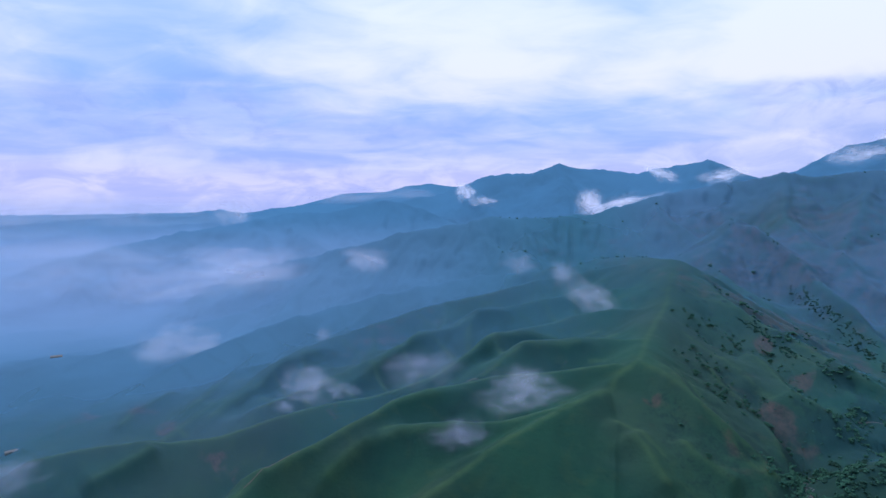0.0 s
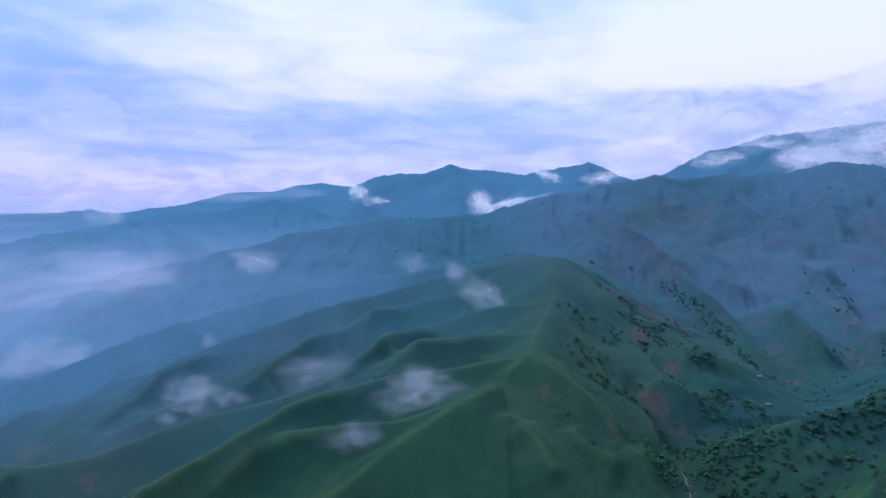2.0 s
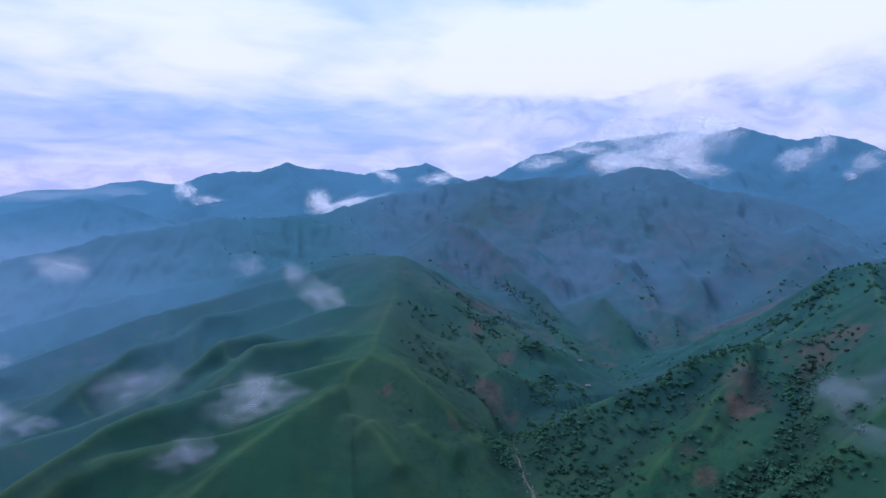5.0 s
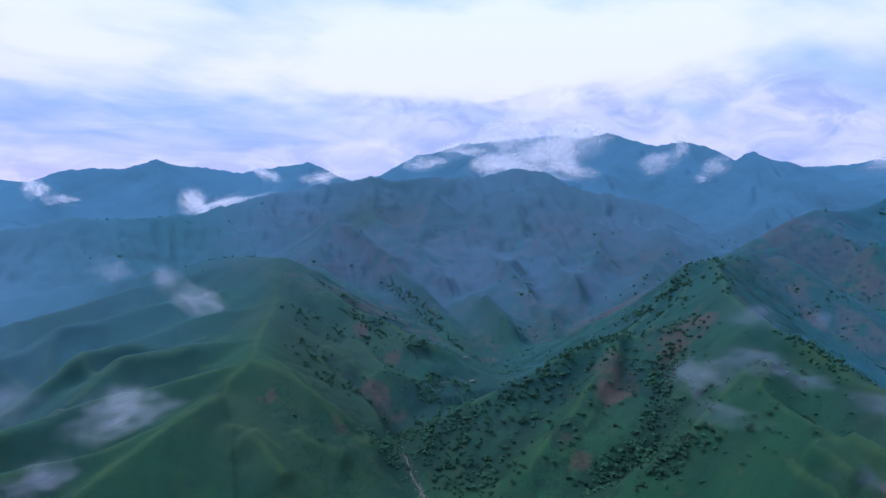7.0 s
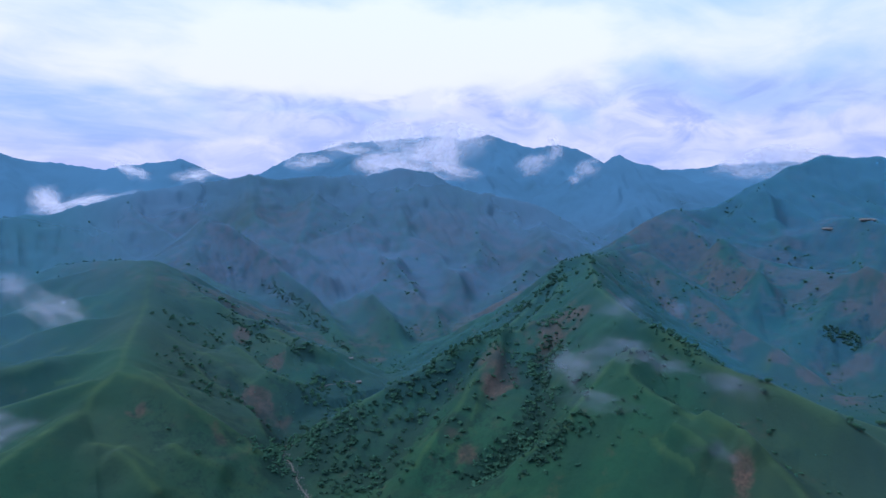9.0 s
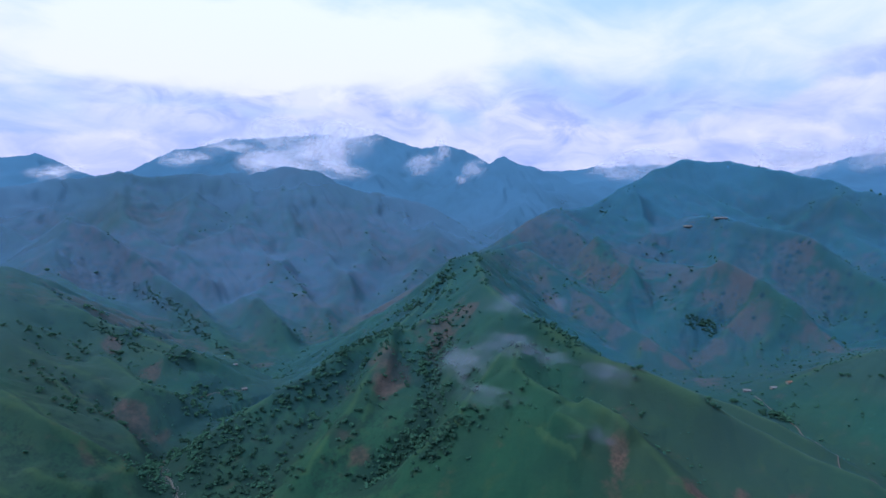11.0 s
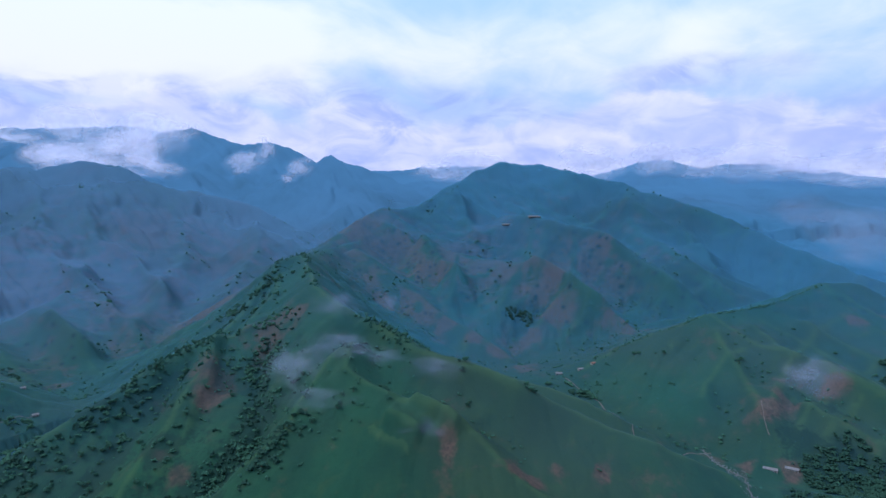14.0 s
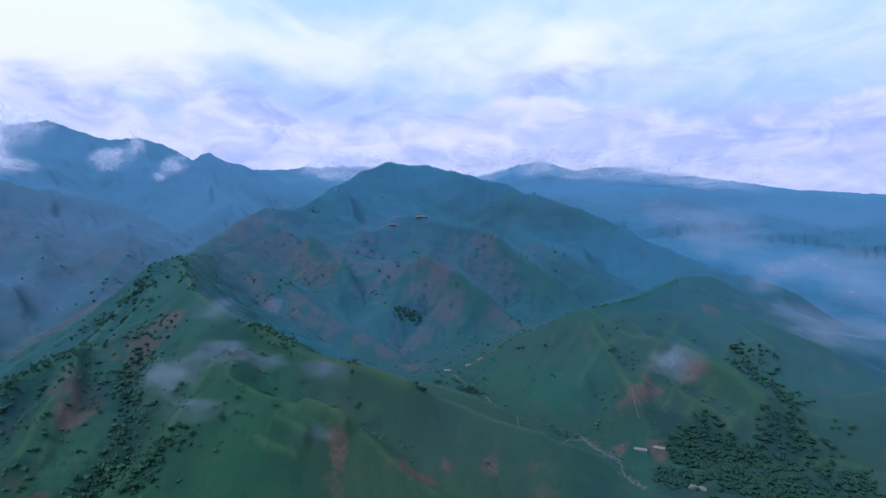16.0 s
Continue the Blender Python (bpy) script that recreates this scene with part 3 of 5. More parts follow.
RIBS_MIDDLE = [
    (21, 26, [(928, 1112), (856, 952), (848, 892), (773, 768)]),
    (21, 26, [(1033, 1088), (1025, 985), (939, 855), (898, 787)]),
    (21, 26, [(760, 1174), (742, 1080), (734, 987)]),
    (21, 26, [(617, 1289), (644, 1203), (655, 1123), (652, 1029), (630, 898)]),
    (18, 22, [(724, 868), (685, 775), (677, 724)]),
]
GULLIES_NEAR = [
    (-12, 16, [(567, 350), (542, 362), (499, 341), (457, 308), (433, 300), (414, 310), (398, 314), (372, 326)]),
    (-9, 14, [(391, 808), (410, 762), (428, 716), (440, 661), (472, 632)]),
    (-9, 14, [(338, 652), (330, 601), (335, 578), (337, 552), (319, 519)]),
    (-7, 14, [(167, 597), (157, 544), (149, 507), (144, 485)]),
    (-2, 13, [(542, 257), (529, 219), (516, 184), (508, 146), (493, 114), (487, 91)]),
    (-6, 11, [(465, 186), (456, 165), (443, 140)]),
]
GULLIES_FAR = [
    (-6, 16, [(706, -157), (677, -174), (641, -194), (628, -217), (609, -237)]),
    (-5, 16, [(825, -210), (786, -235), (743, -261), (649, -263)]),
    (-8, 24, [(899, 183), (849, 165), (783, 130)]),
    (-7, 24, [(1159, 114), (1123, 58), (1097, 6), (1029, -41)]),
    (-7, 28, [(1700, 296), (1560, 213), (1552, 110), (1394, 8), (1250, -61)]),
    (-7, 22, [(560, 1147), (626, 1031), (610, 888), (590, 794), (564, 688)]),
    (-8, 24, [(988, 1099), (917, 964), (911, 906)]),
    (-8, 24, [(760, 1302), (708, 1164), (698, 1058), (717, 983)]),
]
FOLDS = RIBS_WEST_A + RIBS_WEST_B + RIBS_WEST_C + RIBS_NEAR_A + RIBS_NEAR_B + RIBS_EAST + RIBS_RIDGE + RIBS_MIDDLE + GULLIES_NEAR + GULLIES_FAR


def fold(x, y, pts, high, wide):
    """Rib or gully along a line, dying out at both ends; also how near its crest each place lies."""
    total = sum(math.hypot(q[0] - p[0], q[1] - p[1]) for p, q in zip(pts, pts[1:]))
    best, run = np.zeros_like(x), 0.0
    for p, q in zip(pts, pts[1:]):
        dx, dy = q[0] - p[0], q[1] - p[1]
        ln = math.hypot(dx, dy)
        t = np.clip(((x - p[0]) * dx + (y - p[1]) * dy) / (ln * ln), 0, 1)
        d = np.hypot(x - p[0] - t * dx, y - p[1] - t * dy)
        s = (run + t * ln) / total
        best = np.maximum(best, np.exp(-(np.sqrt(d * d + 9) - 3) / wide) * np.clip(np.minimum(s, 1 - s) * 5 + 0.35, 0, 1))
        run += ln
    return 1.45 * high * best, best


SPURS = grow_spurs()


def land(x, y):
    """Ground height, and how near a crest each place lies (0 to 1)."""
    wx = x + 9 * fbm(x, y, 130, 3, 11)
    wy = y + 9 * fbm(x, y, 130, 3, 23)
    base = floor_height(x, y)
    h = base + (3.0 + 9.0 * np.clip((-x - 150) / 300, 0, 1)) * fbm(x, y, 260, 4, 3)
    crest, calm = np.zeros_like(x), np.zeros_like(x)
    order = np.argsort(x, kind="stable")
    xs = x[order]
    for pts, slope, soft, reach in SPURS:
        lo, hi = np.searchsorted(xs, min(p[0] for p in pts) - reach), np.searchsorted(xs, max(p[0] for p in pts) + reach)
        idx = order[lo:hi]
        ys = y[idx]
        idx = idx[(ys > min(p[1] for p in pts) - reach) & (ys < max(p[1] for p in pts) + reach)]
        if not len(idx):
            continue
        far = np.hypot(pts[0][0], pts[0][1])
        k = 1.0 if far > 1400 else 0.55
        px, py, b = x[idx] + (wx[idx] - x[idx]) * k, y[idx] + (wy[idx] - y[idx]) * k, base[idx]
        best, near, by = np.full(len(idx), -1e3), np.zeros(len(idx)), np.zeros(len(idx))
        for p, q in zip(pts, pts[1:]):
            d, z = seg(px, py, p, q)
            dd = np.sqrt(d * d + soft * soft) - soft
            w = 2.6 * np.maximum(z - b, 15) / slope
            v = z - slope * w * (1 - np.exp(-dd / w))
            near = np.maximum(near, np.exp(-(d / 6.5) ** 2))
            by = np.maximum(by, np.exp(-(d / 38.0) ** 2))
            best = np.maximum(best, v)
        old = h[idx]
        kk = 5.0 if far < 1200 else 14.0
        diff = old - best
        h[idx] = np.maximum(old, best) + np.maximum(kk - np.abs(diff), 0) ** 2 / (4 * kk)
        if reach > 200:
            calm[idx] = np.maximum(calm[idx] * (diff > -12), by * (diff < 4))
        crest[idx] = np.maximum(crest[idx] * (diff > -6), near * (diff < 2))
    for _, pts in STREAMS:
        cut = np.full_like(x, 1e4)
        for p, q in zip(pts, pts[1:]):
            d, z = seg(wx, wy, p, q)
            cut = np.minimum(cut, z + 0.62 * np.maximum(d - 7, 0) + 0.0006 * np.maximum(d - 60, 0) ** 2)
        diff = cut - h
        h = np.minimum(h, cut) - np.maximum(8 - np.abs(diff), 0) ** 2 / 32
    for high, wide, pts in FOLDS:
        reach = 6 * wide
        sel = np.where((x > min(p[0] for p in pts) - reach) & (x < max(p[0] for p in pts) + reach) & (y > min(p[1] for p in pts) - reach) & (y < max(p[1] for p in pts) + reach))[0]
        if len(sel):
            up, near = fold(x[sel] + 0.45 * (wx[sel] - x[sel]), y[sel] + 0.45 * (wy[sel] - y[sel]), pts, high, wide)
            h[sel] += up
            if high > 0:
                crest[sel] = np.maximum(crest[sel], np.clip(near * 2.2 - 1.2, 0, 1))
    r = np.hypot(x, y)
    rough = np.clip((r - 350) / 900, 0.35, 2.2)
    wide = np.clip((r - 850) / 700, 0, 1)
    h = h + wide * (1 - 0.9 * calm) * (1 - 0.45 * np.clip((r - 1700) / 1500, 0, 1)) * (3 - 9 * np.sqrt(fbm(wx, wy, 230, 5, 67) ** 2 + 0.004)) * np.clip((h - base) / 60, 0, 1)
    lively = np.clip((np.degrees(np.arctan2(x, y)) - 14) / 14, 0.5, 1) * np.clip((h - base) / 25, 0, 1)
    h = h + lively * (1 - 0.7 * calm) * (1.5 - 5 * np.sqrt(fbm(wx, wy, 85, 4, 29) ** 2 + 0.003)) * np.clip((r - 300) / 200, 0, 1)
    h = h + rough * (1.6 * fbm(x, y, 85, 4, 41) - 1.6 * np.abs(fbm(x, y, 48, 3, 57)))
    return h, crest


def polar_grid(az_fine, rows):
    az = np.concatenate([np.arange(-44, 126, az_fine), np.arange(126, 316, 2.0)])
    ring = np.concatenate([[0.02, 60, 140, 220, 280], np.geomspace(320, 5150, rows)])
    A, R = np.meshgrid(np.radians(az), ring)
    return A, R, (R * np.sin(A)).ravel(), (R * np.cos(A)).ravel()


def sheet(name, x, y, z, nr, na, closed, mat, attrs):
    i, j = np.meshgrid(np.arange(nr - 1), np.arange(na if closed else na - 1), indexing="ij")
    j2 = (j + 1) % na
    quads = np.stack([i * na + j, (i + 1) * na + j, (i + 1) * na + j2, i * na + j2], -1).reshape(-1, 4)
    if "keep" in attrs:
        quads = quads[attrs.pop("keep")[quads].any(1)]
    me = bpy.data.meshes.new(name)
    me.vertices.add(len(x))
    me.vertices.foreach_set("co", np.stack([x, y, z], 1).astype(np.float32).ravel())
    me.loops.add(quads.size)
    me.loops.foreach_set("vertex_index", quads[:, ::-1].astype(np.int32).ravel())
    me.polygons.add(len(quads))
    me.polygons.foreach_set("loop_start", np.arange(0, quads.size, 4, dtype=np.int32))
    me.update(calc_edges=True)
    me.polygons.foreach_set("use_smooth", np.ones(len(quads), dtype=bool))
    for key, v in attrs.items():
        me.attributes.new(key, "FLOAT", "POINT").data.foreach_set("value", v.astype(np.float32))
    me.materials.append(mat)
    return new(name, me)


def spots(x, y, places, seed, size=48):
    """How strongly each place belongs to the given patches (x, y, radius)."""
    out = np.zeros_like(x)
    wob = fbm(x, y, size, 4, seed)
    for px, py, rad in places:
        pr = math.hypot(px, py)
        ux, uy = px / pr, py / pr
        d = np.hypot(((x - px) * ux + (y - py) * uy) / 1.2, (x - px) * uy - (y - py) * ux) / (1.15 * rad) + 1.0 * wob
        out = np.maximum(out, np.exp(-0.8 * np.maximum(d, 0) ** 2))
    return out


BARE_WEST = [(397, 749, 11), (405, 680, 8), (335, 597, 15), (345, 574, 13), (337, 619, 10), (200, 567, 6), (632, 735, 10), (596, 702, 10), (-390, 773, 17), (-459, 763, 20), (-124, 677, 9), (-222, 576, 14), (-333, 725, 14), (196, 566, 6), (252, 513, 8)]
BARE_MIDDLE = [(641, 1173, 41), (695, 1097, 66), (937, 1123, 60), (905, 1045, 56), (1034, 1030, 60), (806, 816, 35), (734, 1006, 45), (836, 1081, 42), (576, 1152, 39), (989, 852, 47), (1140, 884, 44)]
BARE_NEAR = [(571, 367, 17), (555, 371, 13), (582, 356, 11), (751, 401, 11), (647, 339, 9), (888, 396, 16), (872, 363, 17), (863, 326, 18), (839, 287, 19), (828, 254, 16), (496, 388, 15), (476, 382, 11), (403, 370, 6), (395, 342, 6), (810, 172, 12), (839, 154, 14), (761, 119, 14), (429, 127, 7), (444, 78, 7), (442, 65, 5), (462, 50, 5), (467, 17, 5)]
BARE_EAST = [(1113, 434, 31), (1015, 356, 23), (1001, 312, 17), (979, 134, 25), (918, 108, 20), (863, 130, 16), (915, 21, 15), (892, -3, 11), (634, -133, 13), (673, -143, 11), (668, -195, 9), (828, -258, 11), (855, -306, 11), (1146, 527, 23), (1127, 462, 20), (811, 166, 12), (823, 208, 12), (782, 129, 8), (855, 284, 13), (579, -80, 5), (569, -102, 6), (567, -135, 6)]
SCRUB_WEST = [(348, 496, 21), (322, 506, 18), (294, 500, 26), (336, 521, 25), (506, 848, 16), (446, 680, 15), (445, 871, 14), (426, 761, 12), (472, 1386, 21), (321, 487, 12), (312, 516, 12), (597, 869, 15), (627, 990, 14)]
SCRUB_NEAR = [(531, 358, 24), (471, 317, 17), (412, 312, 19), (386, 316, 18), (581, 377, 20), (437, 312, 15), (407, 373, 10), (419, 431, 11), (597, 499, 17), (654, 492, 17), (473, 451, 15), (425, 472, 14), (379, 490, 16), (930, 474, 15), (378, 419, 10), (348, 417, 11), (402, 270, 10), (1406, 463, 24), (428, 587, 37), (564, 715, 19)]
SCRUB_EAST = [(574, -180, 31), (534, -214, 41), (502, -244, 40), (590, -261, 29), (500, -180, 27), (519, -140, 19), (558, -214, 24), (1683, 73, 76), (1591, 128, 39), (1424, -235, 59), (1520, 9, 40), (1519, -128, 40), (1267, -165, 34), (685, 48, 11), (1268, 245, 26), (906, 158, 19)]


A, R, GX, GY = polar_grid(0.16, 450)
GZ, CREST = land(GX, GY)
RR = np.hypot(GX, GY)
AZ = np.degrees(np.arctan2(GX, GY))
AZ_ROW, R_COL = np.degrees(A[0]), R[:, 0]


def on_grid(grid, x, y):
    """A value of the ground grid at places of the plan, between its spokes and rings."""
    a = np.degrees(np.arctan2(x, y))
    a = np.where(a < -44, a + 360, a)
    r = np.hypot(x, y)
    j = np.clip(np.searchsorted(AZ_ROW, a) - 1, 0, len(AZ_ROW) - 2)
    i = np.clip(np.searchsorted(R_COL, r) - 1, 0, len(R_COL) - 2)
    u = np.clip((a - AZ_ROW[j]) / (AZ_ROW[j + 1] - AZ_ROW[j]), 0, 1)
    v = np.clip((r - R_COL[i]) / (R_COL[i + 1] - R_COL[i]), 0, 1)
    return (grid[i, j] * (1 - u) + grid[i, j + 1] * u) * (1 - v) + (grid[i + 1, j] * (1 - u) + grid[i + 1, j + 1] * u) * v


def blurred(z, ni, nj):
    """Mean over neighbouring rings and spokes of the ground grid."""
    g = z.reshape(R.shape)
    for n, axis in ((ni, 0), (nj, 1)):
        pad = np.concatenate([np.repeat(np.take(g, [0], axis), n, axis), g, np.repeat(np.take(g, [-1], axis), n, axis)], axis)
        c = np.cumsum(pad, axis)
        c = np.concatenate([np.zeros_like(np.take(c, [0], axis)), c], axis)
        m = g.shape[axis]
        g = (np.take(c, np.arange(2 * n + 1, 2 * n + 1 + m), axis) - np.take(c, np.arange(m), axis)) / (2 * n + 1)
    return g.ravel()


def step(v, lo, hi):
    t = np.clip((v - lo) / (hi - lo), 0, 1)
    return t * t * (3 - 2 * t)


def rain_gullies():
    """Depth of the small gullies that rain has cut straight down the slopes."""
    smooth = blurred(blurred(GZ, 4, 9), 4, 9).reshape(R.shape)
    dr = np.gradient(smooth, R_COL, axis=0)
    da = np.gradient(smooth, np.radians(AZ_ROW), axis=1) / np.maximum(R, 1)
    sx, sy = -(dr * np.sin(A) + da * np.cos(A)), -(dr * np.cos(A) - da * np.sin(A))
    steep = np.hypot(sx, sy)
    sx, sy = sx / (steep + 0.05), sy / (steep + 0.05)
    sel = np.where((AZ > -43) & (AZ < 125) & (RR > 330) & (RR < 3600))[0]
    out = np.zeros_like(GZ)
    runs = [np.zeros(len(sel)), np.zeros(len(sel))]
    for sign in (1, -1):
        x, y = GX[sel].copy(), GY[sel].copy()
        for k in range(7):
            ra = np.hypot(x, y)
            lr, az = np.log(ra), np.arctan2(x, y)
            w = 1.0 - 0.1 * k
            runs[0] += w * vnoise(az / 0.052, lr / 0.052, 301)
            runs[1] += w * vnoise(az / 0.023, lr / 0.023, 302)
            ux, uy = on_grid(sx, x, y), on_grid(sy, x, y)
            x, y = x + sign * ux * ra * 0.011, y + sign * uy * ra * 0.011
    for s_, deep, sharp in ((runs[0], 0.0090, 1.7), (runs[1], 0.0068, 1.5)):
        s_ = s_ / s_.std()
        out[sel] += deep * RR[sel] * np.exp(-np.abs(s_) * sharp) * (1 - (0.65 if deep > 0.008 else 0.0) * step(RR[sel], 950, 1350))
    return out * np.clip(steep.ravel() / 0.6, 0, 1.3)


EAST = 0.32 + 0.68 * np.maximum(step(AZ, 14, 30), step(RR, 1150, 1400))
GZ = GZ - rain_gullies() * EAST * (0.2 + 0.8 * step(RR, 560, 900)) * (1 - np.clip(2.6 * blurred(blurred(CREST, 4, 9), 4, 9), 0, 0.94)) * (1 - 0.5 * step(RR, 2200, 3200))

GZ = GZ + 8.0 * step(RR, 1150, 2400) * np.clip(2.5 * blurred(CREST, 1, 3), 0, 1) * fbm(GX, GY, 46, 3, 317)
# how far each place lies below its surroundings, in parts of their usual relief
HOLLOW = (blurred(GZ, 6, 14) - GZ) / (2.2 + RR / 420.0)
west = 1 - step(AZ, 8, 24)
soil = np.maximum(0.86 * spots(GX, GY, BARE_WEST + BARE_MIDDLE + BARE_NEAR + BARE_EAST, 71, 30), (0.30 + 0.55 * fbm(GX, GY, 240, 4, 83) - 0.45 * CREST) * step(RR, 700, 1100) + 0.22 * step(RR, 850, 1100) * (1 - step(RR, 1600, 1900)) * step(AZ, 20, 32) * (1 - step(AZ, 85, 98))) - 0.2 * west
soil = soil + 0.10 * step(AZ, 30, 40) * (1 - step(RR, 700, 900)) - 0.12 * step(AZ, 52, 60) * step(RR, 850, 950) - 0.22 * step(AZ, 56, 68) * step(RR, 1250, 1500) * step(GZ, 250, 340) + 0.26 * step(AZ, 58, 66) * (1 - step(AZ, 90, 97)) * step(RR, 800, 950) * (1 - step(RR, 1250, 1600))
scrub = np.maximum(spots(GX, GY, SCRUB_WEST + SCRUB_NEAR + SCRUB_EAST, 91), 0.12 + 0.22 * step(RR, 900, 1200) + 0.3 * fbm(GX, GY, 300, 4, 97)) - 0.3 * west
# first term darkens the near gorge: scrub cover plus gorge shade put into colour
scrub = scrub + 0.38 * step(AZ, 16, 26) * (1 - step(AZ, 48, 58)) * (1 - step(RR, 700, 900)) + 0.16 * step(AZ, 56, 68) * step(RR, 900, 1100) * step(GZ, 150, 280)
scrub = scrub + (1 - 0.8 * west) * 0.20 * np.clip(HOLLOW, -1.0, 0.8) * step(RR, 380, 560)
dots = (1 - 0.85 * west) * step(RR, 800, 950)
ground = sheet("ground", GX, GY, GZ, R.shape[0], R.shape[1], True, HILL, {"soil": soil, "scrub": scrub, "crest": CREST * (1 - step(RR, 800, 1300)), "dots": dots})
tagged(ground, "steep green grass hills with bare red earth and deep valleys", "ground", kind="structure")

# ---------------------------------------------------------------- haze painted by a see-through sheet over the ground
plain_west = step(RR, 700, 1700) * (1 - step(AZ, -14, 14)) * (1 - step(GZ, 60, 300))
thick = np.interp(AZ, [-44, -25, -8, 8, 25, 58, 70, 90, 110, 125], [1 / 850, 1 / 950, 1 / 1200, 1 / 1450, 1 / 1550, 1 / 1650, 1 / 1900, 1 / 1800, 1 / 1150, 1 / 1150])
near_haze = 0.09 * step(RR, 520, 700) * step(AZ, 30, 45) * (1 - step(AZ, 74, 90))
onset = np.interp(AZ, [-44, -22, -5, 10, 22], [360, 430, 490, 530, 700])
# opacity imitates air haze: grows with distance from EYE, extra for valley mist
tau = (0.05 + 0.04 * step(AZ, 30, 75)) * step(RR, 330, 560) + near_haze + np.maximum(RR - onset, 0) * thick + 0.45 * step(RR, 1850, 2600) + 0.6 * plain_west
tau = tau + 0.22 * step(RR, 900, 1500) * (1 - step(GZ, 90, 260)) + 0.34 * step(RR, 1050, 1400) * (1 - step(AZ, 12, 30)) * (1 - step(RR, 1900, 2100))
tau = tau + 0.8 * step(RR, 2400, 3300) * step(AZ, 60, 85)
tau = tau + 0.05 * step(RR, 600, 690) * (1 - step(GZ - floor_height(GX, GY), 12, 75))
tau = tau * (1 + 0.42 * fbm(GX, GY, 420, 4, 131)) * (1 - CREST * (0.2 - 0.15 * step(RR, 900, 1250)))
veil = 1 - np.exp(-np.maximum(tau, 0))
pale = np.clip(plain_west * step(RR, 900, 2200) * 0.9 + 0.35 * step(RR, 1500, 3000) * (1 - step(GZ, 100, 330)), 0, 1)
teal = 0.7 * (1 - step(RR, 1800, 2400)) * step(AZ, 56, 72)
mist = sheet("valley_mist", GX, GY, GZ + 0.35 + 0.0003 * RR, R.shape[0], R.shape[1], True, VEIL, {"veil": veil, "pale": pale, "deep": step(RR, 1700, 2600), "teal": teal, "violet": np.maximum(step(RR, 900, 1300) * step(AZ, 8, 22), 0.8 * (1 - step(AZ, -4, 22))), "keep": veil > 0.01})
tagged(mist, "thin blue see-through sheet imitating distance haze and valley mist", "mist", kind="stuff")


# ---------------------------------------------------------------- helpers for things
ZG = GZ.reshape(R.shape)


def ground_z(x, y):
    """Height of the ground sheet itself at a place of the plan."""
    return on_grid(ZG, np.asarray(x, float), np.asarray(y, float))


def mesh_of(name, bm, mat, smooth=False):
    me = bpy.data.meshes.new(name)
    bm.to_mesh(me)
    bm.free()
    me.materials.append(mat)
    if smooth:
        me.polygons.foreach_set("use_smooth", np.ones(len(me.polygons), dtype=bool))
    return me


def part(name, bm, mat, parent, label="", smooth=False):
    ob = new(name, mesh_of(name, bm, mat, smooth))
    ob.parent = parent
    return tagged(ob, label)


OCTA_V = np.array([(1, 0, 0), (-1, 0, 0), (0, 1, 0), (0, -1, 0), (0, 0, 1), (0, 0, -1)], float)
OCTA_F = np.array([(0, 2, 4), (2, 1, 4), (1, 3, 4), (3, 0, 4), (2, 0, 5), (1, 2, 5), (3, 1, 5), (0, 3, 5)])


def clumps(rng, centres, radii, flat=0.75):
    """Small uneven leaf clumps, as corner and face arrays."""
    n = len(centres)
    v = OCTA_V[None] * radii[:, None, None] * rng.uniform(0.6, 1.3, (n, 6, 1))
    v[:, :, 2] *= flat
    a = rng.uniform(0, 6.28, n)
    c, s_ = np.cos(a)[:, None], np.sin(a)[:, None]
    v = np.stack([v[..., 0] * c - v[..., 1] * s_, v[..., 0] * s_ + v[..., 1] * c, v[..., 2] + 0.25 * v[..., 0]], -1)
    v = v + centres[:, None, :]
    f = OCTA_F[None] + (np.arange(n) * 6)[:, None, None]
    return v.reshape(-1, 3), f.reshape(-1, 3)


def pydata(name, v, f, mat):
    me = bpy.data.meshes.new(name)
    me.from_pydata([tuple(p) for p in v], [], [tuple(int(k) for k in q) for q in f])
    me.materials.append(mat)
    return me


def foliage(name, lo, hi):
    m, N = material(name)
    p = N.n("TexCoord").outputs["Object"]
    n = N.noise(p, 1.6, 4, 0.6)
    isl = N.n("NewGeometry").outputs["Random Per Island"]
    rnd = N.n("ObjectInfo").outputs["Random"]
    f = N.math("ADD", N.math("MULTIPLY", n, 0.5), N.math("ADD", N.math("MULTIPLY", isl, 0.35), N.math("MULTIPLY", rnd, 0.25)))
    principled(N, N.mix(N.ramp(f, 0.2, 0.85), lo, hi), 0.85, n, 0.4, 0.2)
    return m


LEAF = foliage("leaves", (0.022, 0.076, 0.056), (0.042, 0.118, 0.078))
WOODS = foliage("dark_leaves", (0.012, 0.043, 0.033), (0.021, 0.064, 0.046))
BARK = plain("bark", (0.09, 0.065, 0.045), 0.95, 4.0)
WALLS = plain("limewashed_wall", (0.30, 0.28, 0.265), 0.9, 0.8)
TIN = plain("weathered_sheet_roof", (0.20, 0.20, 0.22), 0.6, 0.7)
BRICKROOF = plain("rusty_sheet_roof", (0.26, 0.15, 0.12), 0.7, 0.7)
WOOD = plain("dark_wood", (0.08, 0.055, 0.04), 0.8, 2.0)
PANE = plain("dark_pane", (0.03, 0.035, 0.045), 0.15, 2.0)
DIRT = plain("pale_dirt", (0.17, 0.125, 0.10), 0.95, 0.35)
GRAVEL = plain("grey_gravel", (0.16, 0.145, 0.13), 0.95, 0.5, 0.55)
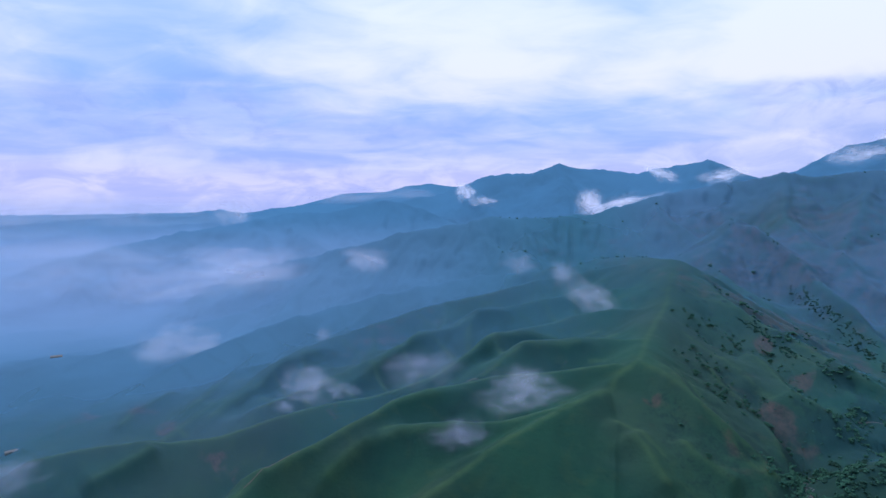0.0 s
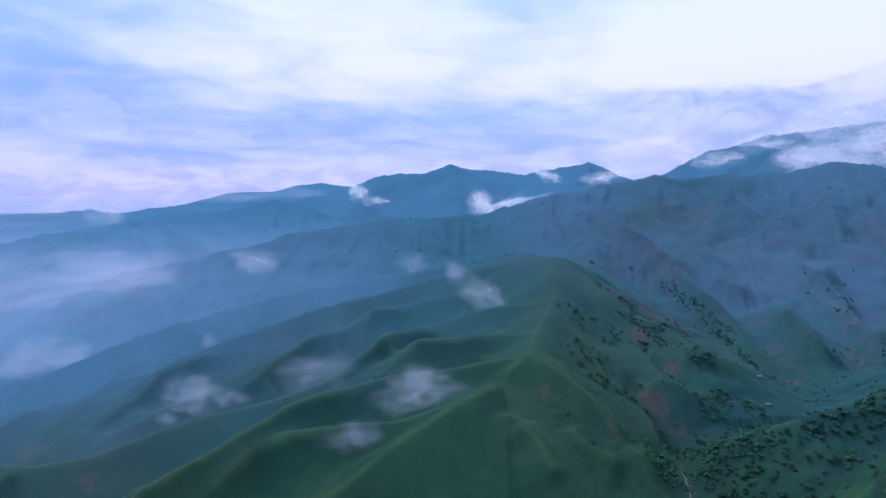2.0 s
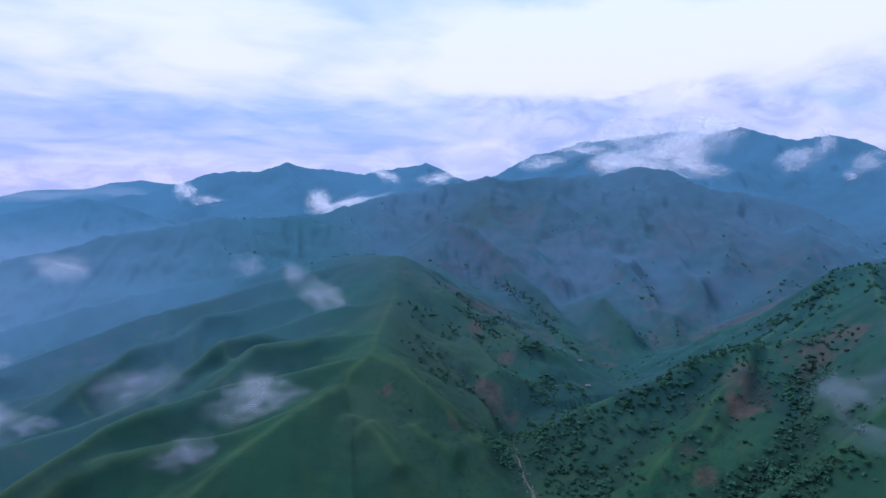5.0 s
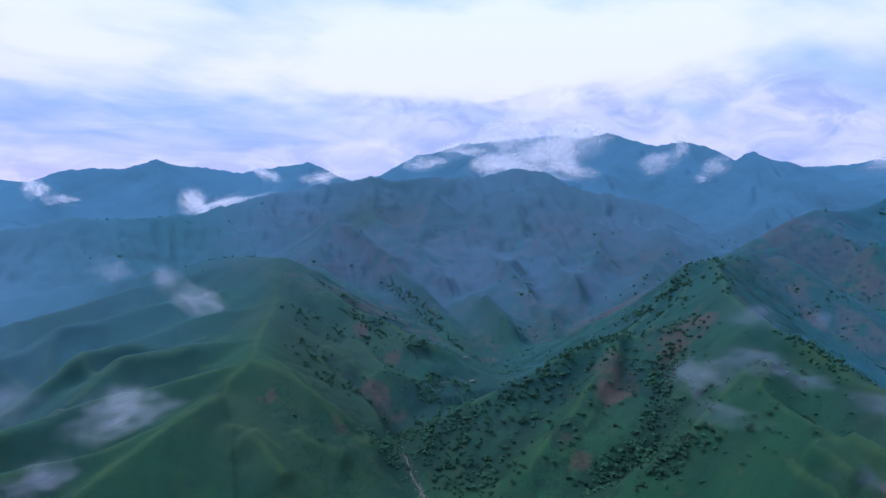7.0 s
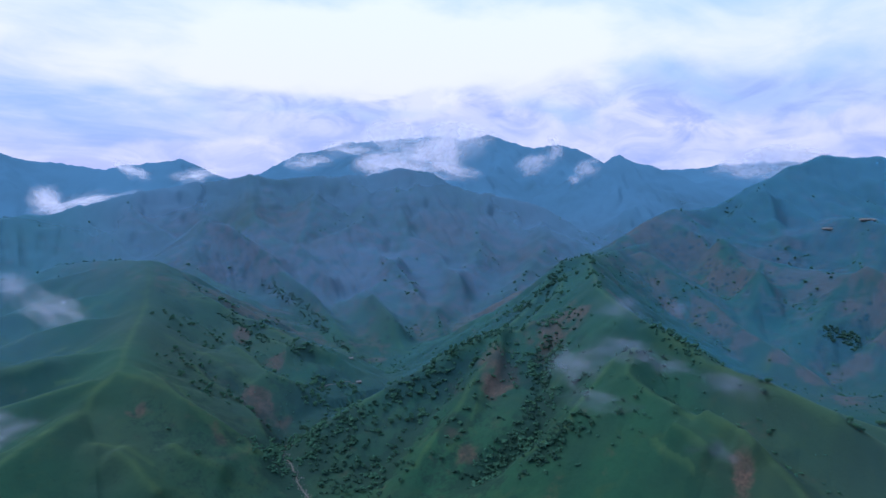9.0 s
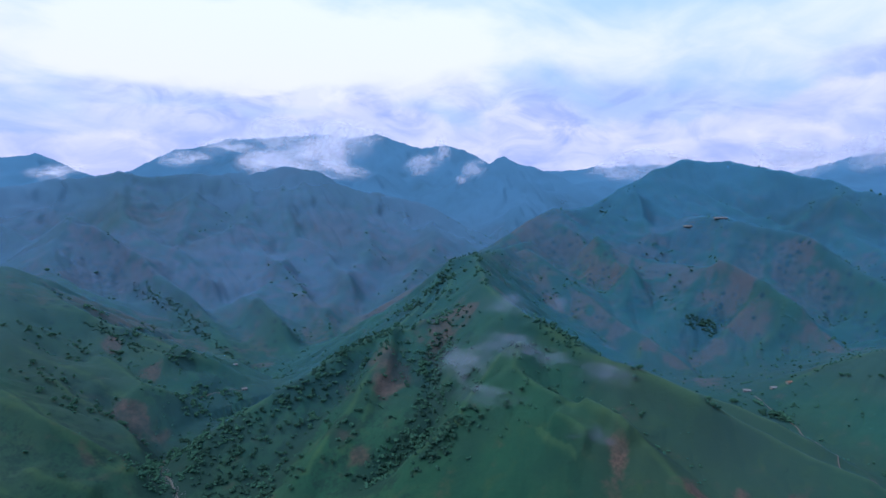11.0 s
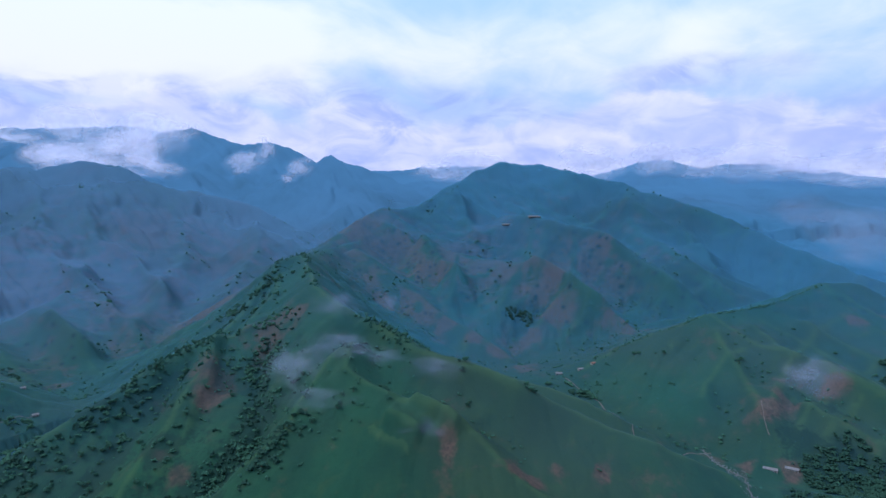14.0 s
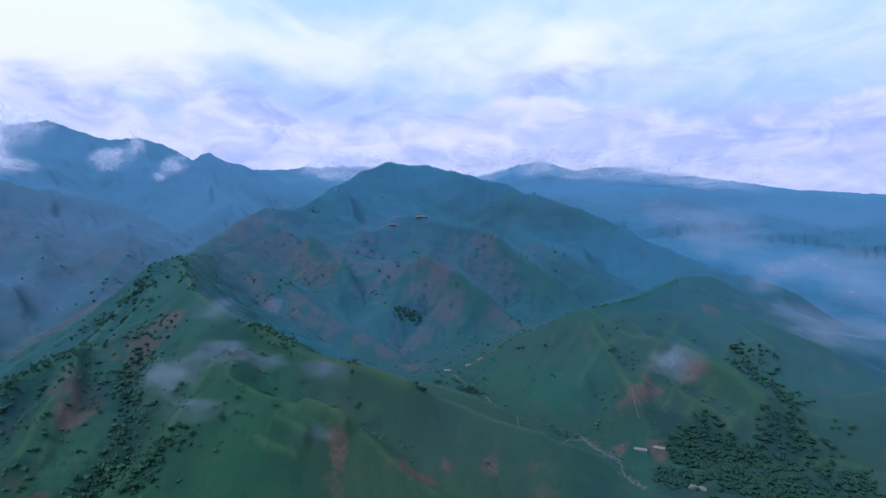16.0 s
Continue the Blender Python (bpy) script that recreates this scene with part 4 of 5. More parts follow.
ROCK = plain("pale_rock", (0.20, 0.20, 0.205), 0.9, 0.3, 0.5)

# ---------------------------------------------------------------- dirt tracks and the stream bed


def strip(name, pts, width, mat, label, lift=0.35, wander=1.5):
    """A band laid along the ground through the given places of the plan."""
    fine = []
    for (ax, ay), (bx, by) in zip(pts, pts[1:]):
        n = max(int(math.hypot(bx - ax, by - ay) / 3.0), 1)
        fine += [(ax + (bx - ax) * k / n, ay + (by - ay) * k / n) for k in range(n)]
    fine = np.array(fine + [pts[-1]])
    k = np.arange(len(fine)) * 0.37
    fine = fine + wander * np.stack([vnoise(k * 0.3, k * 0 + 3.3, 5), vnoise(k * 0.3, k * 0 + 8.1, 9)], 1)
    for _ in range(4):
        fine[1:-1] = (fine[:-2] + 2 * fine[1:-1] + fine[2:]) / 4
    d = np.gradient(fine, axis=0)
    d = d / np.maximum(np.hypot(d[:, 0], d[:, 1])[:, None], 1e-6)
    side_ = np.stack([-d[:, 1], d[:, 0]], 1)
    w = width * (0.75 + 0.5 * np.abs(vnoise(k, k * 0 + 1.7, 15)))
    bm = bmesh.new()
    prev = None
    for p, q, ww in zip(fine, side_, w):
        row = []
        for u in (-0.5, -0.25, 0.0, 0.25, 0.5):
            x, y = p + q * ww * u
            row.append(bm.verts.new((x, y, float(ground_z(x, y)) + (lift if abs(u) < 0.4 else -0.4))))
        if prev:
            for a, b in zip(range(4), range(1, 5)):
                bm.faces.new((prev[a], prev[b], row[b], row[a]))
        prev = row
    bm.normal_update()
    ob = new(name, mesh_of(name, bm, mat, True))
    return tagged(ob, label, kind="structure")


strip("dirt_track", [(730, 71), (672, 28), (586, -6), (510, -28), (579, -52), (588, -78)], 1.5, DIRT, "pale dirt track along the valley floor", wander=5)
strip("dirt_track", [(41, 672), (0, 716), (-46, 579), (-95, 575), (-125, 499), (-161, 475)], 1.3, DIRT, "narrow pale path on the grassy spur", wander=2.5)
strip("dirt_track", [(425, 614), (455, 610), (486, 608)], 1.6, DIRT, "faint dirt path to the lone hut")
strip("dirt_track", [(642, -125), (609, -122), (599, -124)], 1.1, DIRT, "pale eroded path on the hillside")
strip("stream_bed", [(284, 421), (292, 442), (299, 465), (308, 491), (318, 519), (337, 542)], 1.9, GRAVEL, "stony grey stream bed in the gorge", wander=3)
strip("stream_bed", [(596, -69), (575, -76), (562, -86), (559, -99), (507, -92), (504, -100), (501, -111)], 1.8, GRAVEL, "pale stony stream bed beside the hamlet", wander=3)

# ---------------------------------------------------------------- houses


def box(bm, x0, x1, y0, y1, z0, z1):
    v = [bm.verts.new(p) for p in ((x0, y0, z0), (x1, y0, z0), (x1, y1, z0), (x0, y1, z0), (x0, y0, z1), (x1, y0, z1), (x1, y1, z1), (x0, y1, z1))]
    for f in ((3, 2, 1, 0), (4, 5, 6, 7), (0, 1, 5, 4), (1, 2, 6, 5), (2, 3, 7, 6), (3, 0, 4, 7)):
        bm.faces.new([v[k] for k in f])


def house(x, y, turn, length, width, high, roof_mat, label):
    """A low farmhouse: walls, pitched sheet roof, door and small windows."""
    z = float(min(ground_z(x + dx, y + dy) for dx in (-length / 3, length / 3) for dy in (-width / 2, width / 2)))
    home = tagged(new("farmhouse"), label, "house", "houses of the valley")
    home.matrix_world = pose(x, y, z, 0, 0, turn - math.degrees(math.atan2(x, y))) @ Matrix.Diagonal((0.85, 0.85, 0.85, 1))
    bm = bmesh.new()
    l, w = length / 2, width / 2
    box(bm, -l, l, -w, w, -1.5, high)
    for sx in (-l, l):
        tri = [bm.verts.new(p) for p in ((sx, -w, high), (sx, w, high), (sx, 0, high + width * 0.28))]
        bm.faces.new(tri if sx > 0 else tri[::-1])
    part("wall", bm, WALLS, home)
    bm = bmesh.new()
    e, t, rise = 0.45, 0.14, width * 0.28
    for sgn in (1, -1):
        lo, hi = (sgn * (w + e), high - 0.28 * 2 * e * 0.5), (0, high + rise)
        q = [(-l - e, *lo), (l + e, *lo), (l + e, *hi), (-l - e, *hi)]
        a = [bm.verts.new(p) for p in q]
        b = [bm.verts.new((p[0], p[1], p[2] + t)) for p in q]
        bm.faces.new(a[::-1])
        bm.faces.new(b)
        for k in range(4):
            bm.faces.new((a[k], a[(k + 1) % 4], b[(k + 1) % 4], b[k]))
    part("roof", bm, roof_mat, home)
    n = max(int(length / 3.2), 2)
    for k in range(n):
        cx = -l + (k + 0.5) * length / n
        for sgn in (1, -1):
            bm = bmesh.new()
            if k == n // 2 and sgn < 0:
                box(bm, cx - 0.45, cx + 0.45, sgn * w - 0.05, sgn * w + 0.05, 0, min(2.0, high - 0.2))
                part("door", bm, WOOD, home)
            else:
                box(bm, cx - 0.5, cx + 0.5, sgn * w - 0.04, sgn * w + 0.04, 0.9, min(2.0, high - 0.3))
                part("window", bm, PANE, home)
    return home


for (hx, hy), turn, ln, wd, hi_, rm, lab in (
        ((569, -120), -3, 13, 5, 2.8, TIN, "long low whitewashed farmhouse with a grey sheet roof"),
        ((573, -137), -3, 13, 5, 2.8, TIN, "long low farm shed beside a red earth yard"),
        ((744, 53), 25, 8, 5, 2.6, TIN, "small pale house at the head of the valley"),
        ((741, 79), 5, 9, 5, 2.6, TIN, "pale house beside the valley track"),
        ((751, 39), 45, 7, 4.5, 2.6, BRICKROOF, "small house with a rusty roof under trees"),
        ((484, 607), 10, 7, 5, 2.7, TIN, "lone hut with a pale roof above the stream"),
        ((573, 699), -5, 7, 5, 2.6, TIN, "small pale hut below the landslip"),
        ((569, 722), 35, 6, 4.5, 2.6, BRICKROOF, "small hut with a rusty roof on the slope"),
        ((515, 663), 15, 6, 4.5, 2.6, TIN, "small pale hut among bushes"),
        ((-490, 674), 5, 14, 6, 3.0, TIN, "pale roofed farmhouse at the foot of the spurs"),
        ((-711, 1104), -5, 22, 8, 4.0, TIN, "large pale barn on the misty plain")):
    house(hx, hy, turn, ln, wd, hi_, rm, lab)


# ---------------------------------------------------------------- rocks
def outcrop(x, y, wide, high, seed, label):
    rng = random.Random(seed)
    z = float(ground_z(x, y))
    rock = tagged(new("rock_outcrop"), label, "rock")
    rock.matrix_world = pose(x, y, z, 0, 0, math.degrees(math.atan2(-x, y)))
    for k in range(6):
        bm = bmesh.new()
        bmesh.ops.create_icosphere(bm, subdivisions=2, radius=1.0)
        o = Vector((rng.uniform(0, 90), rng.uniform(0, 90), 0))
        for v in bm.verts:
            v.co *= 1 + 0.5 * noise.noise(v.co * 1.3 + o)
            v.co.x *= wide * 0.28
            v.co.y *= wide * 0.2
            v.co.z *= high * rng.uniform(0.45, 0.65)
        bm.transform(Matrix.Translation(((k - 2.5) * wide * 0.18, rng.uniform(-2, 2), high * 0.1)))
        part("stone", bm, ROCK, rock)


(ox, oy), (px_, py_), (qx, qy) = (1296, 252), (1284, 192), (503, -152)
outcrop(ox, oy, 17, 4, 1, "pale weathered rock ledge on the mountainside")
outcrop(px_, py_, 19, 4, 2, "pale broken rock ledge on the mountainside")
outcrop(qx, qy, 10, 5, 3, "pale bare rock face among trees")

# ---------------------------------------------------------------- trees
def tree_kind(seed, high, wide):
    """One round-headed hill tree: tapered trunk with limbs, crown of leaf clumps. Returns the two meshes."""
    rng = np.random.default_rng(seed)
    bm = bmesh.new()

    def limb(a, b, r0, r1):
        a, b = Vector(a), Vector(b)
        q = (b - a).to_track_quat("Z", "Y")
        rings = []
        for p, r in ((a, r0), ((a + b) / 2 + Vector((0.08, 0.05, 0)), (r0 + r1) / 2), (b, r1)):
            rings.append([bm.verts.new(p + q @ Vector((r * math.cos(t), r * math.sin(t), 0))) for t in np.linspace(0, 2 * math.pi, 6, endpoint=False)])
        for u, v in zip(rings, rings[1:]):
            for k in range(6):
                bm.faces.new((u[k], u[(k + 1) % 6], v[(k + 1) % 6], v[k]))

    limb((0, 0, -0.6), (0.1, 0, high * 0.45), 0.22, 0.13)
    for k in range(4):
        a = k * 1.57 + rng.uniform(-0.4, 0.4)
        limb((0.05, 0, high * (0.25 + 0.05 * k)), (math.cos(a) * wide * 0.28, math.sin(a) * wide * 0.28, high * rng.uniform(0.55, 0.75)), 0.1, 0.03)
    trunk = mesh_of("trunk", bm, BARK, True)
    lobes = [(rng.uniform(-0.25, 0.25) * wide, rng.uniform(-0.25, 0.25) * wide, high * rng.uniform(0.45, 0.72), wide * rng.uniform(0.22, 0.32)) for _ in range(6)]
    cs = []
    for lx, ly, lz, lr in lobes:
        d = rng.normal(size=(16, 3))
        d /= np.linalg.norm(d, axis=1)[:, None]
        cs.append(np.array((lx, ly, lz)) + d * lr * rng.uniform(0.6, 1.05, (16, 1)) * np.array((1, 1, 0.8)))
    cs = np.concatenate(cs)
    v, f = clumps(rng, cs, rng.uniform(0.3, 0.7, len(cs)))
    return trunk, pydata("crown", v, f, LEAF)


KINDS = [tree_kind(5, 5.2, 5.6), tree_kind(6, 4.4, 5.8), tree_kind(8, 6.0, 5.0), tree_kind(9, 3.6, 4.6)]
PROTO = []
for trunk, crown in KINDS:
    t0 = tagged(new("hill_tree"), "round dark green tree standing on the grassy slope", "tree", "trees scattered on the slopes")
    for nm, me in (("trunk", trunk), ("crown", crown)):
        new(nm, me).parent = t0
    PROTO.append(t0)

GROVE_WEST = [(279, 697, 17), (281, 660, 16), (285, 622, 15), (301, 681, 17), (301, 605, 14), (291, 613, 10), (326, 773, 17), (351, 755, 15), (354, 728, 13), (316, 593, 10), (331, 571, 9), (417, 905, 14), (313, 781, 12), (396, 727, 12), (518, 870, 12), (220, 501, 6)]
GROVE_NEAR = [(746, 448, 23), (702, 438, 22), (632, 411, 17), (401, 445, 24), (392, 403, 23), (436, 400, 24), (366, 439, 23), (332, 431, 22), (337, 375, 21), (473, 373, 18), (420, 271, 20), (450, 445, 19), (493, 428, 20), (342, 469, 18), (382, 452, 24), (434, 450, 26), (391, 380, 22), (433, 251, 15), (403, 260, 15), (487, 289, 8)]
GROVE_EAST = [(947, 483, 17), (431, 246, 15), (695, 394, 16), (446, 221, 10), (490, 127, 4), (510, 79, 4), (594, -52, 6), (757, -38, 6), (604, -318, 14), (587, -295, 13), (685, 48, 8), (696, 82, 9), (749, -10, 6), (713, -120, 7), (517, 141, 5), (508, 79, 4), (484, 201, 5), (1044, 212, 26), (1213, 305, 26), (1384, 456, 24)]

rng = np.random.default_rng(21)
spots_at = []
for zx, zy, zr in GROVE_WEST + GROVE_NEAR + GROVE_EAST:
    for _ in range(int(rng.integers(3, 6) + zr * 0.16)):
        a, d = rng.uniform(0, 6.283), zr * 1.3 * math.sqrt(rng.uniform(0, 1))
        spots_at.append((zx + d * math.cos(a), zy + d * math.sin(a)))
rng.shuffle(spots_at)
kept = []
for x, y in spots_at:
    if len(kept) < 296 and all((x - u) ** 2 + (y - v) ** 2 > 12 for u, v in kept):
        kept.append((x, y))
for n_, (x, y) in enumerate(kept):
    m = pose(x, y, float(ground_z(x, y)) - 0.15, 0, 0, float(rng.uniform(0, 360))) @ Matrix.Diagonal((*(float(rng.uniform(0.55, 1.25)),) * 3, 1))
    if n_ < 4:
        PROTO[n_].matrix_basis = m
        PROTO[n_].scale = (1, 1, 1)
    else:
        copy_thing(PROTO[n_ % 4], m)


# ---------------------------------------------------------------- bushes and woods too many to count
def thicket(name, xy, size, per, label, tall=0.8, leaf=None):
    rng = np.random.default_rng(len(xy))
    z = ground_z(xy[:, 0], xy[:, 1])
    sz = size * rng.uniform(0.5, 1.25, len(xy))
    c = np.repeat(np.stack([xy[:, 0], xy[:, 1], z + sz * 0.35], 1), per, 0)
    s2 = np.repeat(sz, per)
    off = rng.normal(size=(len(c), 3)) * np.array((0.24, 0.24, 0.17 * tall)) * s2[:, None]
    v, f = clumps(rng, c + off, s2 * rng.uniform(0.20, 0.40, len(c)), tall)
    ob = new(name, pydata(name, v, f, leaf or LEAF))
    return tagged(ob, label, "bushes", kind="stuff")


def fill(zones, each, seed, grow=1.15):
    rng = np.random.default_rng(seed)
    out = []
    for zx, zy, zr in zones:
        n = int(each * (zr / 10.0) ** 2) + 3
        a, d = rng.uniform(0, 6.283, n), zr * grow * np.sqrt(rng.uniform(0, 1, n))
        out.append(np.stack([zx + d * np.cos(a), zy + d * np.sin(a)], 1))
    xy = np.concatenate(out)
    keep = fbm(xy[:, 0], xy[:, 1], 28, 3, 77) > -0.25
    return xy[keep]


near_by = [q for q in SCRUB_WEST + SCRUB_NEAR if math.hypot(q[0], q[1]) < 1020]
thicket("bushes", fill(near_by, 13.0, 1), 4.2, 7, "dark bushes crowding the gullies and steep sides")
thicket("woodland", fill([q for q in SCRUB_EAST if math.hypot(q[0], q[1]) < 1020], 24.0, 2), 4.4, 7, "dense dark green woodland in the valley", leaf=WOODS)


def hollow_bushes(count, seed, near, far, az0, az1, size, label):
    """Bushes that gather in the gullies, thinner on open ground."""
    rng = np.random.default_rng(seed)
    sel = np.where((RR > near) & (RR < far) & (AZ > az0) & (AZ < az1))[0]
    want = np.clip(HOLLOW[sel] - 0.25, 0, 1.2) + 0.10 * np.clip(fbm(GX[sel], GY[sel], 120, 3, seed) + 0.1, 0, 1)
    want = want * RR[sel] ** 2 * np.clip(0.4 + fbm(GX[sel], GY[sel], 190, 2, seed + 5), 0, 1)
    sel = rng.choice(sel, count, replace=False, p=want / want.sum())
    xy = np.stack([GX[sel], GY[sel]], 1) + rng.uniform(-3, 3, (count, 2))
    thicket("bushes", xy, size, 6, label)


hollow_bushes(650, 61, 450, 900, 22, 112, 3.4, "dark bushes gathered in the near gullies")
hollow_bushes(300, 62, 850, 1100, 24, 108, 3.6, "dark shrubs lining the farther gullies")
lone = rng.uniform(-1, 1, (5200, 2))
lone = np.stack([700 + lone[:, 0] * 560, 420 + lone[:, 1] * 620], 1)
lr_, la_ = np.hypot(lone[:, 0], lone[:, 1]), np.degrees(np.arctan2(lone[:, 0], lone[:, 1]))
lone = lone[(lr_ > 470) & (lr_ < 1000) & (la_ > 24) & (la_ < 112) & (fbm(lone[:, 0], lone[:, 1], 160, 3, 201) > 0.05)]
thicket("bushes", lone, 3.2, 6, "single dark bushes dotted over the grass")


def hedge(pts, size, label):
    """A line of bushes along places of the plan."""
    rng = np.random.default_rng(int(pts[0][0]))
    out = []
    for (ax, ay), (bx, by) in zip(pts, pts[1:]):
        n = int(math.hypot(bx - ax, by - ay) / 2.2) + 2
        f = rng.uniform(0, 1, n)[:, None]
        out.append(np.array((ax, ay)) * (1 - f) + np.array((bx, by)) * f + rng.normal(size=(n, 2)) * 1.6)
    xy = np.concatenate(out)
    thicket("bushes", xy[fbm(xy[:, 0], xy[:, 1], 40, 2, 3) > -0.45], size, 6, label)


hedge([(749, 32), (781, 0), (799, -41), (822, -97), (850, -162), (885, -203), (923, -248)], 2.5, "dark line of bushes along a gully edge")
hedge([(636, 1068), (621, 961), (617, 846)], 3.0, "dark bushes lining a narrow gully")
hedge([(391, 801), (411, 753), (426, 702)], 2.8, "dark bushes lining a dry gully")
hedge([(712, 66), (694, 45), (675, 28)], 5.0, "row of young trees beside the track")


def belt(pts, wide, per_metre, size, label):
    """A dense band of bushes and low trees along places of the plan."""
    rng = np.random.default_rng(int(abs(pts[0][1])) + 3)
    out = []
    for (ax, ay), (bx, by) in zip(pts, pts[1:]):
        n = int(math.hypot(bx - ax, by - ay) * per_metre) + 2
        f = rng.uniform(0, 1, n)[:, None]
        out.append(np.array((ax, ay)) * (1 - f) + np.array((bx, by)) * f + rng.normal(size=(n, 2)) * wide)
    thicket("bushes", np.concatenate(out), size, 7, label, leaf=WOODS)


belt([(735, 460), (701, 460), (659, 459), (614, 462), (518, 432), (480, 445), (444, 460), (414, 470), (384, 480), (363, 490)], 6, 0.45, 4.0, "dark trees crowding the steep northern side of the spur")
belt([(581, 348), (551, 368), (518, 354), (480, 324), (450, 311), (423, 317), (405, 320), (373, 327)], 8, 0.5, 4.2, "dense dark thicket filling the near gully")
belt([(427, 259), (412, 260), (391, 265), (377, 268)], 7, 0.7, 4.4, "dark bushes in a shallow fold of the knoll")
belt([(367, 549), (340, 500), (327, 448), (318, 410)], 13, 0.6, 4.2, "dense dark trees along the gorge bottom")
belt([(382, 475), (354, 470), (345, 430), (330, 385)], 13, 0.5, 4.2, "dense dark trees on the gorge side")
belt([(398, 792), (409, 760), (423, 708)], 4, 0.5, 3.2, "dark bushes lining a dry gully")
belt([(625, 1084), (617, 962), (599, 848), (582, 765)], 5, 0.4, 3.6, "dark trees along the valley under the range")
belt([(747, -263), (711, -275), (684, -283), (630, -277)], 11, 0.9, 5.2, "dark wood filling the hollow of the eastern hill")
belt([(570, -149), (568, -173), (569, -198)], 9, 1.2, 5.0, "green trees round the hamlet")


def stones(pts, count, spread, seed, label):
    """Loose pale boulders strewn along a stream."""
    rng = np.random.default_rng(seed)
    p = np.array(pts, float)
    k = rng.integers(0, len(p) - 1, count)
    f = rng.uniform(0, 1, count)[:, None]
    xy = p[k] * (1 - f) + p[k + 1] * f + rng.normal(size=(count, 2)) * spread
    c = np.stack([xy[:, 0], xy[:, 1], ground_z(xy[:, 0], xy[:, 1]) + 0.15], 1)
    v, f_ = clumps(rng, c, rng.uniform(0.25, 0.9, count) ** 1.6, 0.7)
    tagged(new("boulders", pydata("boulders", v, f_, ROCK)), label, "boulders", kind="stuff")


stones([(284, 421), (292, 442), (299, 465), (308, 491), (318, 519), (337, 542)], 420, 2.4, 3, "pale boulders strewn along the gorge stream")
stones([(596, -69), (575, -76), (562, -86), (559, -99), (507, -92), (504, -100), (501, -111)], 420, 2.6, 4, "pale stones along the valley stream")


def crest_wood(name, count, seed, near, far, az0, az1, size=4.6):
    """Small trees along the high crests."""
    rng = np.random.default_rng(seed)
    sel = np.where((CREST > 0.7) & (RR > near) & (RR < far) & (AZ > az0) & (AZ < az1))[0]
    sel = sel[fbm(GX[sel], GY[sel], 130, 3, seed) > 0.1]
    sel = rng.choice(sel, min(count, len(sel)), replace=False)
    xy = np.stack([GX[sel], GY[sel]], 1) + rng.uniform(-5, 5, (len(sel), 2))
    return thicket(name, xy, size, 6, "small dark trees along the mountain crest", 1.3)


crest_wood("crest_trees", 420, 31, 1150, 2100, 5, 100, 4.2)
crest_wood("crest_trees", 260, 32, 560, 1100, 42, 72, 3.6)

# ---------------------------------------------------------------- clouds
def cloud_mesh(mat):
    """Stacked bulging layers; the material frays them."""
    v, f = [], []
    nu, nv = 15, 11
    for k in range(4):
        y0 = -0.75 + 0.5 * k
        b = len(v)
        for i in range(nv):
            for j in range(nu):
                x, z = -1 + 2 * j / (nu - 1), -1 + 2 * i / (nv - 1)
                q = max(abs(x), abs(z)) / max(math.hypot(x, z), 1e-6)
                x, z = x * q, z * q
                v.append((x * (1 - 0.3 * y0 * y0), y0 * (1 - 0.35 * (x * x + z * z)), z * (1 - 0.3 * y0 * y0)))
        for i in range(nv - 1):
            for j in range(nu - 1):
                p = b + i * nu + j
                f.append((p, p + 1, p + nu + 1, p + nu))
    return pydata("cloud", v, f, mat)


THIN, DENSE, FULL = cloud_mesh(WISP), cloud_mesh(PUFF), cloud_mesh(CLOUDY)


def cloud(x, y, z, wide, high, tilt=0, shape=None, deep=0.5, label="small ragged white cloud drifting over the slope"):
    ob = new("cloud", shape or (FULL if 2000 < math.hypot(x, y) < 3800 else THIN))
    ob.matrix_world = pose(x, y, z, 0, tilt, -math.degrees(math.atan2(x, y))) @ Matrix.Diagonal((wide, wide * deep, high, 1))
    tagged(ob, label, "cloud", "clouds among the hills", "stuff")


cloud(-547, 1871, 171, 222, 54, 0)
cloud(-1179, 3401, 301, 144, 115, 20, DENSE)
cloud(-683, 4245, 396, 345, 69, 0)
cloud(-325, 4187, 423, 449, 73, 0)
cloud(113, 2997, 404, 68, 74, -45)
cloud(216, 2992, 349, 132, 48, 15)
cloud(550, 2233, 338, 68, 90, -35)
cloud(636, 2210, 344, 200, 40, -14)
cloud(1082, 2363, 454, 122, 41, -8)
cloud(973, 2731, 483, 109, 46, 20)
cloud(1747, 2058, 507, 152, 82, 0)
cloud(1883, 1934, 498, 325, 90, 8)
cloud(2136, 2382, 690, 235, 125, 0)
cloud(2195, 2044, 590, 241, 183, -20)
cloud(2416, 2098, 697, 180, 125, 0)
cloud(2191, 2192, 601, 269, 112, 0)
cloud(2461, 1714, 534, 128, 83, -20)
cloud(2515, 1635, 603, 64, 96, 0)
cloud(2248, 1306, 486, 76, 60, -20)
cloud(2223, 1348, 443, 45, 30, 0)
cloud(1789, 2653, 561, 171, 65, 0)
cloud(3297, -126, 582, 243, 157, 0)
cloud(3278, -371, 542, 331, 129, 0)
cloud(3235, -650, 530, 441, 150, 0)
cloud(3148, -989, 494, 485, 165, 0)
cloud(3294, 187, 552, 287, 144, 0)
cloud(-2202, 3279, 272, 1162, 189, 0)
cloud(-2570, 2933, 246, 1095, 226, 0)
cloud(-1725, 3552, 294, 792, 103, 0)
cloud(1744, 1927, 516, 191, 83, 0)
cloud(2095, 2004, 640, 174, 126, -30)
